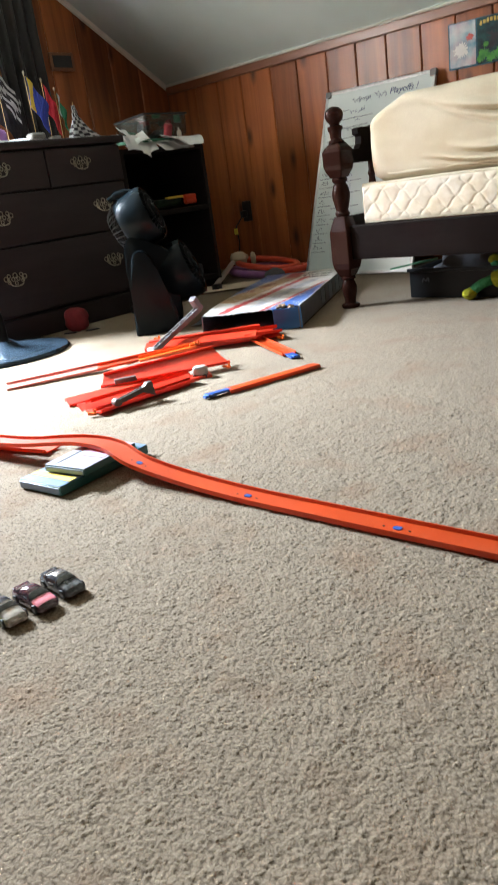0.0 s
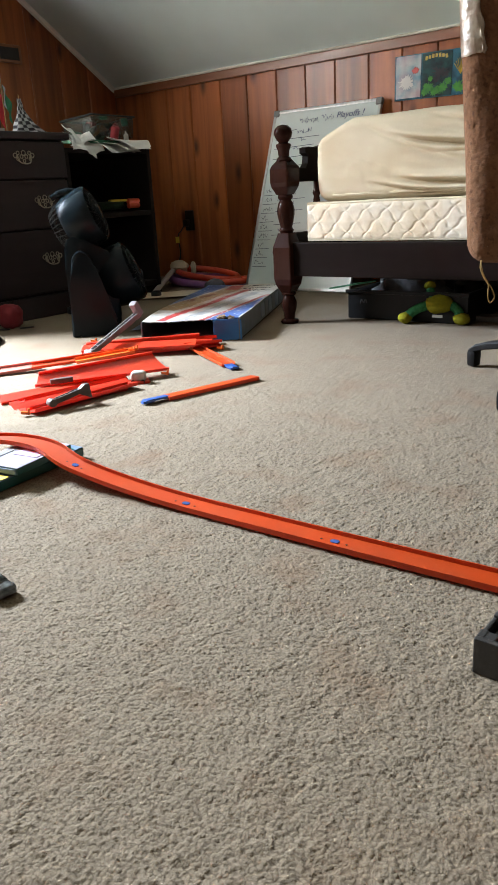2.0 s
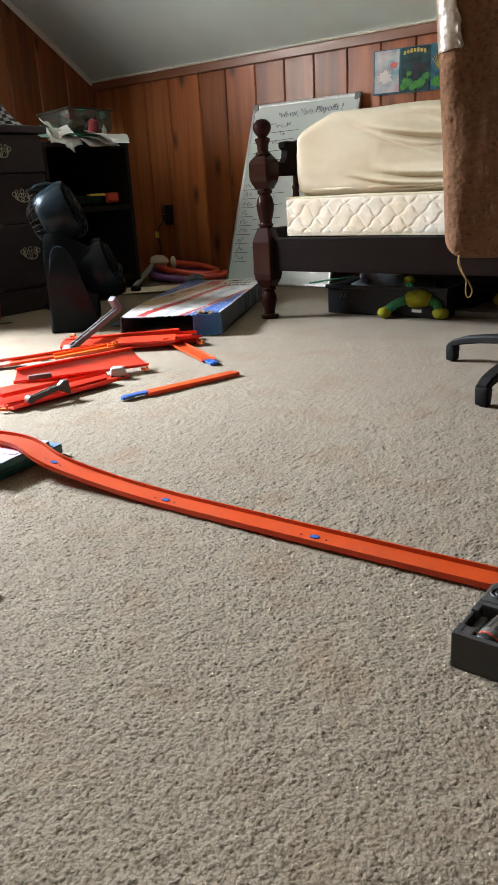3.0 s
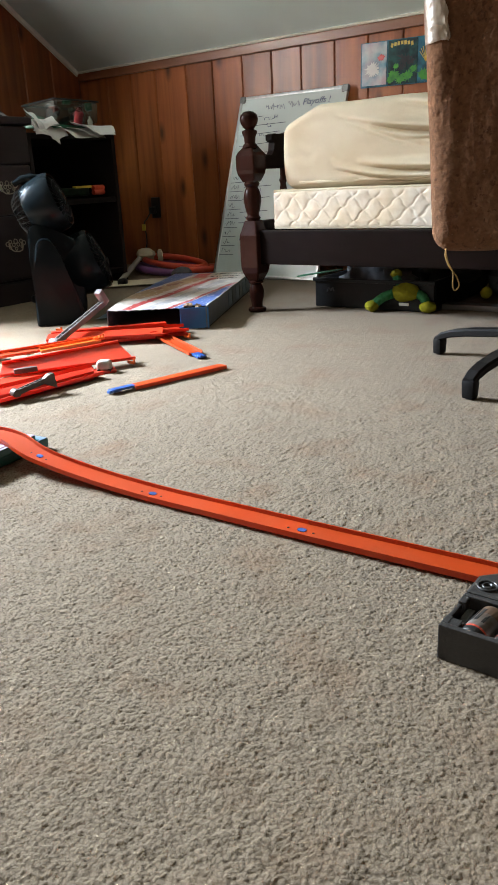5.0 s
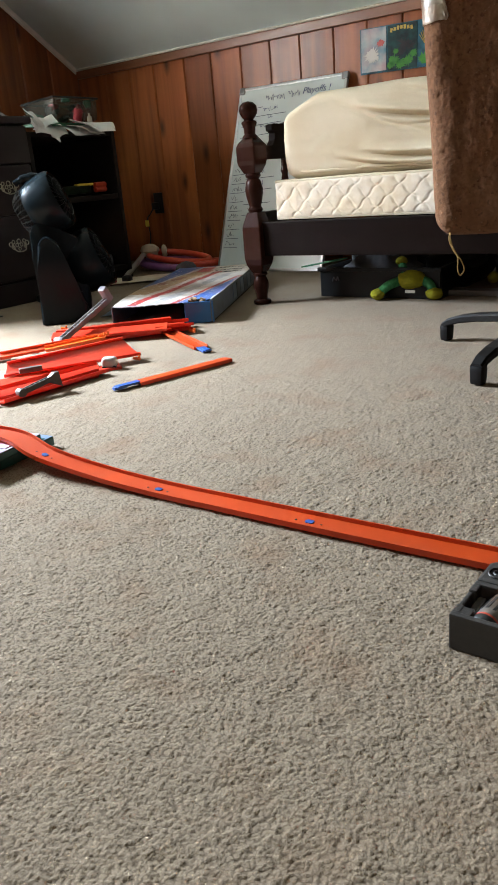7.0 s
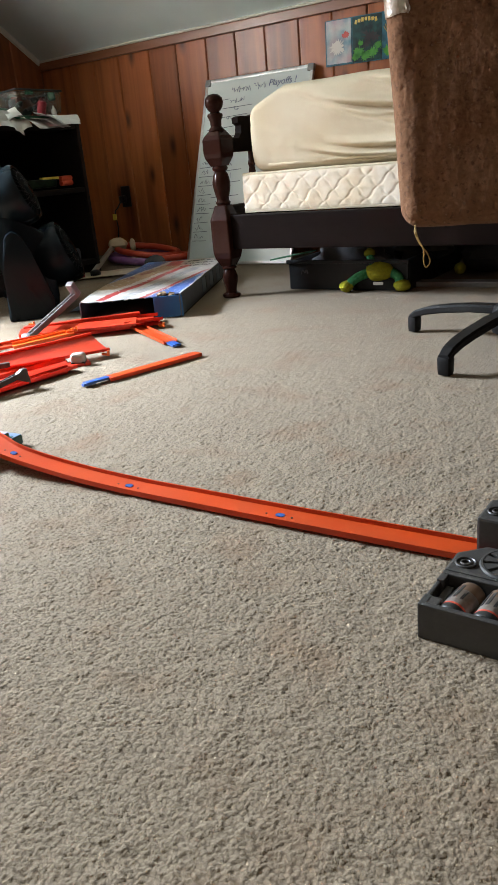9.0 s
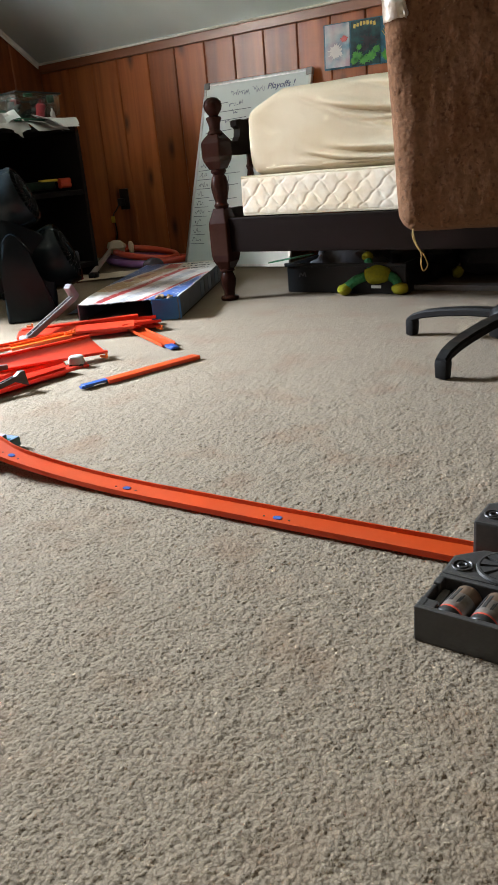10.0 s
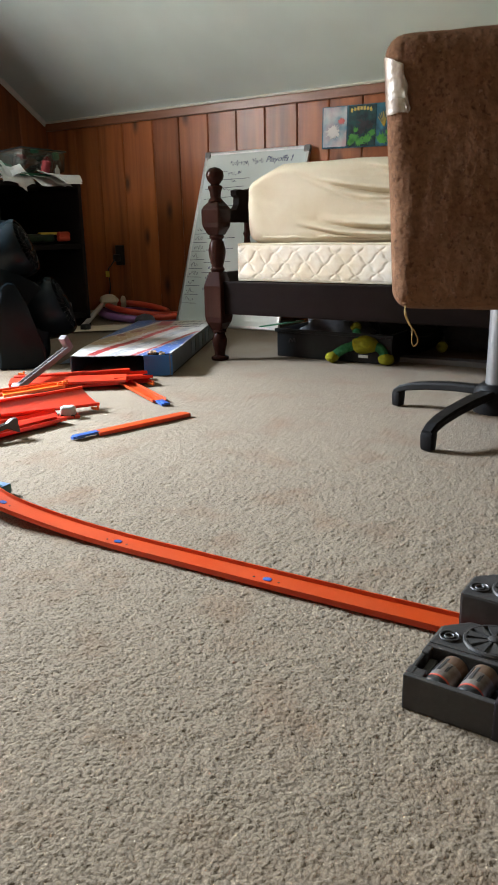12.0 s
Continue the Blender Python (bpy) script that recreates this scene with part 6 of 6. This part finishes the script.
def housing(y0, y1, z, name):
    cut = 0.022
    out = [(0.0, y0), (BWD, y0), (BWD, y1 - cut), (BWD - cut, y1), (cut, y1), (0.0, y1 - cut)] if name == "near_housing" else [(cut, y0 - 0.0), (BWD - cut, y0), (BWD, y0 + cut), (BWD, y1), (cut, y1 + 0.01), (0.0, y1), (0.0, y0 + cut)]
    return part(name, prism(out, z, None, 0.003), GUNMETAL, bo, "chamfered grey wheel housing")


h1 = housing(0.062, 0.118, 0.035, "near_housing")
h2 = prism([(0.0, 0.150), (BWD, 0.150), (BWD, 0.195), (BWD - 0.022, 0.215), (0.022, 0.215), (0.0, 0.195)], 0.046, None, 0.003)
h2 = part("far_housing", h2, GUNMETAL, bo, "chamfered grey wheel housing")
part("bridge", box((BWD / 2 + 0.03, 0.134, 0.004), (BWD - 0.07, 0.034, 0.006)), GUNMETAL, bo)
for hh, cy, z in ((h1, 0.091, 0.035), (h2, 0.182, 0.046)):
    for cx in (0.053, 0.145):
        rim = blank()
        add_tube(rim, [(cx + 0.0265 * math.cos(a), cy + 0.0265 * math.sin(a), z + 0.001) for a in np.linspace(0, 6.2832, 33)[:-1]], 0.0022, 6, closed=True)
        add_lathe(rim, [(0.001, z), (0.006, z), (0.006, z + 0.004), (0.003, z + 0.006), (0.001, z + 0.006)], 16, Matrix.Translation((cx, cy, 0)))
        for k in range(10):
            a = 2 * math.pi * k / 10
            r = Matrix.Rotation(a, 3, 'Z')
            part("spoke", prism([(0.005, -0.0008), (0.0245, -0.0052), (0.0245, 0.0052), (0.005, 0.0008)], 0.0026, Matrix.Translation((cx, cy, z + 0.0004)) @ r.to_4x4()), GUNMETAL, hh)
        part("wheel_relief", rim, GUNMETAL, hh, "moulded spoked wheel relief", smooth=True)
    ring = blank()
    for rr in (0.0088, 0.0042):
        add_tube(ring, [(0.0145 + rr * math.cos(a), cy - 0.012 + rr * math.sin(a), z + 0.001) for a in np.linspace(0, 6.2832, 25)[:-1]], 0.0011, 6, closed=True)
    part("gauge_relief", ring, GUNMETAL, hh, "moulded round gauge", smooth=True)
part("motor_cover", box(((0.079 + BWD) / 2, 0.0305, BHT / 2 + 0.0005), (BWD - 0.079, 0.063, BHT + 0.003), 0.002), MOTORBLACK, bo, "darker glossy motor cover")
part("switch", box((BWD - 0.03, 0.09, 0.044), (0.02, 0.012, 0.008), 0.002), REDRING, bo)


def battery(x, y, turn, wrap, label):
    b = thing("battery", pose(x, y, 0.0125 + 0.0095, 0, 0, turn), label, "battery", group="batteries in the booster")
    R90 = Matrix.Rotation(radians(-90), 4, 'X')
    part("wrap", lathe([(0.0125, 0.008), (0.0128, 0.0085), (0.0128, 0.043), (0.0125, 0.0435)], 28, R90), wrap, b, smooth=True)
    part("copper_band", lathe([(0.01283, 0.030), (0.01286, 0.0305), (0.01286, 0.0425), (0.01283, 0.043)], 28, R90), CELLGOLD, b, "copper band", smooth=True)
    part("black_end", lathe([(0.002, -0.001), (0.0118, -0.001), (0.0126, 0.0), (0.0128, 0.001), (0.0128, 0.0062), (0.002, 0.0062)], 28, R90), CELLBLACK, b, smooth=True)
    part("red_band", lathe([(0.002, 0.0062), (0.01282, 0.0062), (0.01282, 0.0084), (0.002, 0.0084)], 28, R90), CELLRED, b, smooth=True)
    part("cap", lathe([(0.002, 0.0435), (0.0122, 0.0435), (0.0118, 0.045), (0.004, 0.0455), (0.004, 0.047), (0.002, 0.047)], 28, R90), CHROME, b, smooth=True)
    for deg, y0, ln, wd in ((-20, 0.027, 0.020, 0.0032), (10, 0.020, 0.009, 0.0012), (16, 0.022, 0.012, 0.0010), (-50, 0.028, 0.022, 0.005)):
        a = radians(deg)
        part("print_bar", box((0.0128 * math.sin(a), y0, 0.0128 * math.cos(a)), (wd, ln, 0.0005), 0, Matrix.Rotation(a, 3, 'Y')), CELLBLACK, b)
    return b


battery(0.203, 0.690, -8, CELLSILVER, "silver and copper battery with a red band")
battery(0.232, 0.690, -5, CELLSILVER, "silver battery with a red band")


# ---- parked toy cars ----
CAR_U = (0.0, 0.04, 0.16, 0.30, 0.42, 0.55, 0.64, 0.76, 0.90, 0.97, 1.0)
CAR_H = (0.0135, 0.0175, 0.0190, 0.0235, 0.0262, 0.0262, 0.0235, 0.0172, 0.0150, 0.0125, 0.0095)
CAR_W = (0.0115, 0.0138, 0.0150, 0.0152, 0.0150, 0.0150, 0.0151, 0.0153, 0.0148, 0.0132, 0.0100)


def car_skin(u, ang, lift=0.0):
    """A point of the moulded body: u from tail to nose, ang across from one sill to the other."""
    h = sum(float(np.interp(u + d, CAR_U, CAR_H)) for d in (-0.04, -0.02, 0, 0.02, 0.04)) / 5
    w = float(np.interp(u, CAR_U, CAR_W))
    cabin = max(0.0, (h - 0.0185) / 0.008)
    c, s = math.cos(ang), math.sin(ang)
    z = 0.0045 + (h - 0.0045 + lift) * abs(s) ** 0.55
    narrow = 1 - 0.26 * cabin * max(0.0, (z - 0.015) / 0.011)
    return Vector(((u - 0.5) * 0.075, (w + lift) * math.copysign(abs(c) ** 0.5, c) * narrow, z))


def car_patch(u0, u1, a0, a1, lift, nu=8, na=12):
    return sheet(nu, na, lambda u, v: car_skin(u0 + (u1 - u0) * u, radians(a0 + (a1 - a0) * v), lift), 0.0003)


def toy_car(x, y, turn, paint, hood, label, decal):
    c = thing("toy_car", pose(x, y, 0.001, 0, 0, turn) @ Matrix.Diagonal((0.87, 0.87, 0.78, 1)), label, "toy car", group="row of toy cars")
    bm = blank()
    rings = [[bm.verts.new(car_skin(i / 40, math.pi * k / 20)) for k in range(21)] for i in range(41)]
    for p, q in zip(rings, rings[1:]):
        for k in range(20):
            bm.faces.new((p[k], p[k + 1], q[k + 1], q[k]))
        bm.faces.new((p[20], p[0], q[0], q[20]))
    bm.faces.new(rings[0])
    bm.faces.new(rings[-1])
    part("body", bm, paint, c, smooth=True)
    part("windscreen", car_patch(0.615, 0.715, 40, 140, 0.0005), WINDSCREEN, c, "dark raked windscreen", smooth=True)
    part("rear_window", car_patch(0.17, 0.29, 44, 136, 0.0005), WINDSCREEN, c, smooth=True)
    for a0, a1 in ((22, 36), (144, 158)):
        part("side_window", car_patch(0.32, 0.60, a0, a1, 0.0005, 6, 4), WINDSCREEN, c, smooth=True)
    part("hood", car_patch(0.745, 0.93, 38, 142, 0.0005), hood, c, smooth=True)
    part("roof_decal", car_patch(0.37, 0.56, 62, 118, 0.0005, 6, 6), decal, c, smooth=True)
    part("door_decal", car_patch(0.38, 0.56, 160, 172, 0.0005, 6, 3), decal, c, smooth=True)
    part("spoiler", box((-0.0318, 0, 0.0172), (0.006, 0.023, 0.0022), 0.0008), paint, c)
    part("bumper", box((0.0355, 0, 0.0075), (0.004, 0.0195, 0.004), 0.0012), BLACKHOLE, c)
    for wx in (-0.0225, 0.0235):
        for wy in (-0.0138, 0.0138):
            w = part("wheel", lathe([(0.001, -0.0025), (0.0062, -0.0025), (0.0066, -0.0018), (0.0066, 0.0018), (0.0062, 0.0025), (0.001, 0.0025)], 16, Matrix.Translation((wx, wy, 0.0062)) @ Matrix.Rotation(radians(90), 4, 'X')), TYRE, c, smooth=True)
            part("rim", lathe([(0.0005, -0.0028), (0.0036, -0.0028), (0.0036, 0.0028), (0.0005, 0.0028)], 12, Matrix.Translation((wx, wy, 0.0062)) @ Matrix.Rotation(radians(90), 4, 'X')), GREYSTEEL, w)
    return c


toy_car(-0.312, 0.540, -3, CARBLACK, CARBLACK, "glossy black toy stock car parked on the carpet", CARSILVER)
toy_car(-0.313, 0.504, -2, CARMAROON, CARPINK, "dark maroon toy stock car with a pink hood", CARMAROON)
toy_car(-0.319, 0.470, -4, CARSILVER, CARSILVER, "bronze-silver toy stock car parked in the row", CARBLACK)
toy_car(-0.325, 0.433, -3, CARYELLOW, CARYELLOW, "yellow-green toy stock car parked in the row", CARYELLOW)


# ---- pine boards of the walls ----
EDGES = [-2.70, -2.505, -2.348, -2.191, -2.004, -1.850, -1.687, -1.535, -1.389, -1.232, -1.084, -0.937]
while EDGES[-1] < WALL_E - 0.16:
    EDGES.append(EDGES[-1] + 0.152)
EDGES[-1] = WALL_E


def board_outline(x0, x1, th=0.012, v=0.005):
    """Plan section of a board with chamfered V edges, front at y = 0."""
    return [(x0 + 0.0006, th), (x0 + 0.0006, v), (x0 + v, 0), (x1 - v, 0), (x1 - 0.0006, v), (x1 - 0.0006, th)]


for x0, x1 in zip(EDGES, EDGES[1:]):
    w = x1 - x0
    bd = part("board", prism(board_outline(0, w), 0.897, None), PINE, wall_n)
    bd.location = (x0, WALL_N, 0.002)


def west_board(y0, y1, z0, z1=None):
    """A board on the gable wall, cut to the rake at its top."""
    w = y1 - y0
    bm = blank()
    sec = board_outline(0, w)
    lo = [bm.verts.new(Vector((-t, y, z0))) for y, t in sec]
    hi = [bm.verts.new(Vector((-t, y, z1 if z1 else ceiling_z(y0 + y) - 0.004))) for y, t in sec]
    bm.faces.new(lo)
    bm.faces.new(hi)
    for i in range(len(sec)):
        j = (i + 1) % len(sec)
        bm.faces.new((lo[i], lo[j], hi[j], hi[i]))
    bd = part("board", bm, PINE, wall_w)
    bd.location = (WALL_W, y0, 0)


ys = [WALL_N - 0.17 * k for k in range(31)]
for y1, y0 in zip(ys, ys[1:]):
    if y0 < WALL_S:
        continue
    if y1 > WIN_Y0 - 0.06 and y0 < WIN_Y1 + 0.06:
        if y0 < WIN_Y1 + 0.056 < y1:
            west_board(WIN_Y1 + 0.056, y1, 0.002)
            y1 = WIN_Y1 + 0.056
        if y0 < WIN_Y0 - 0.056 < y1:
            west_board(y0, WIN_Y0 - 0.056, 0.002)
            y0 = WIN_Y0 - 0.056
        west_board(y0, y1, 0.002, WIN_Z0 - 0.03)
        west_board(y0, y1, WIN_Z1 + 0.056)
    else:
        west_board(y0, y1, 0.002)
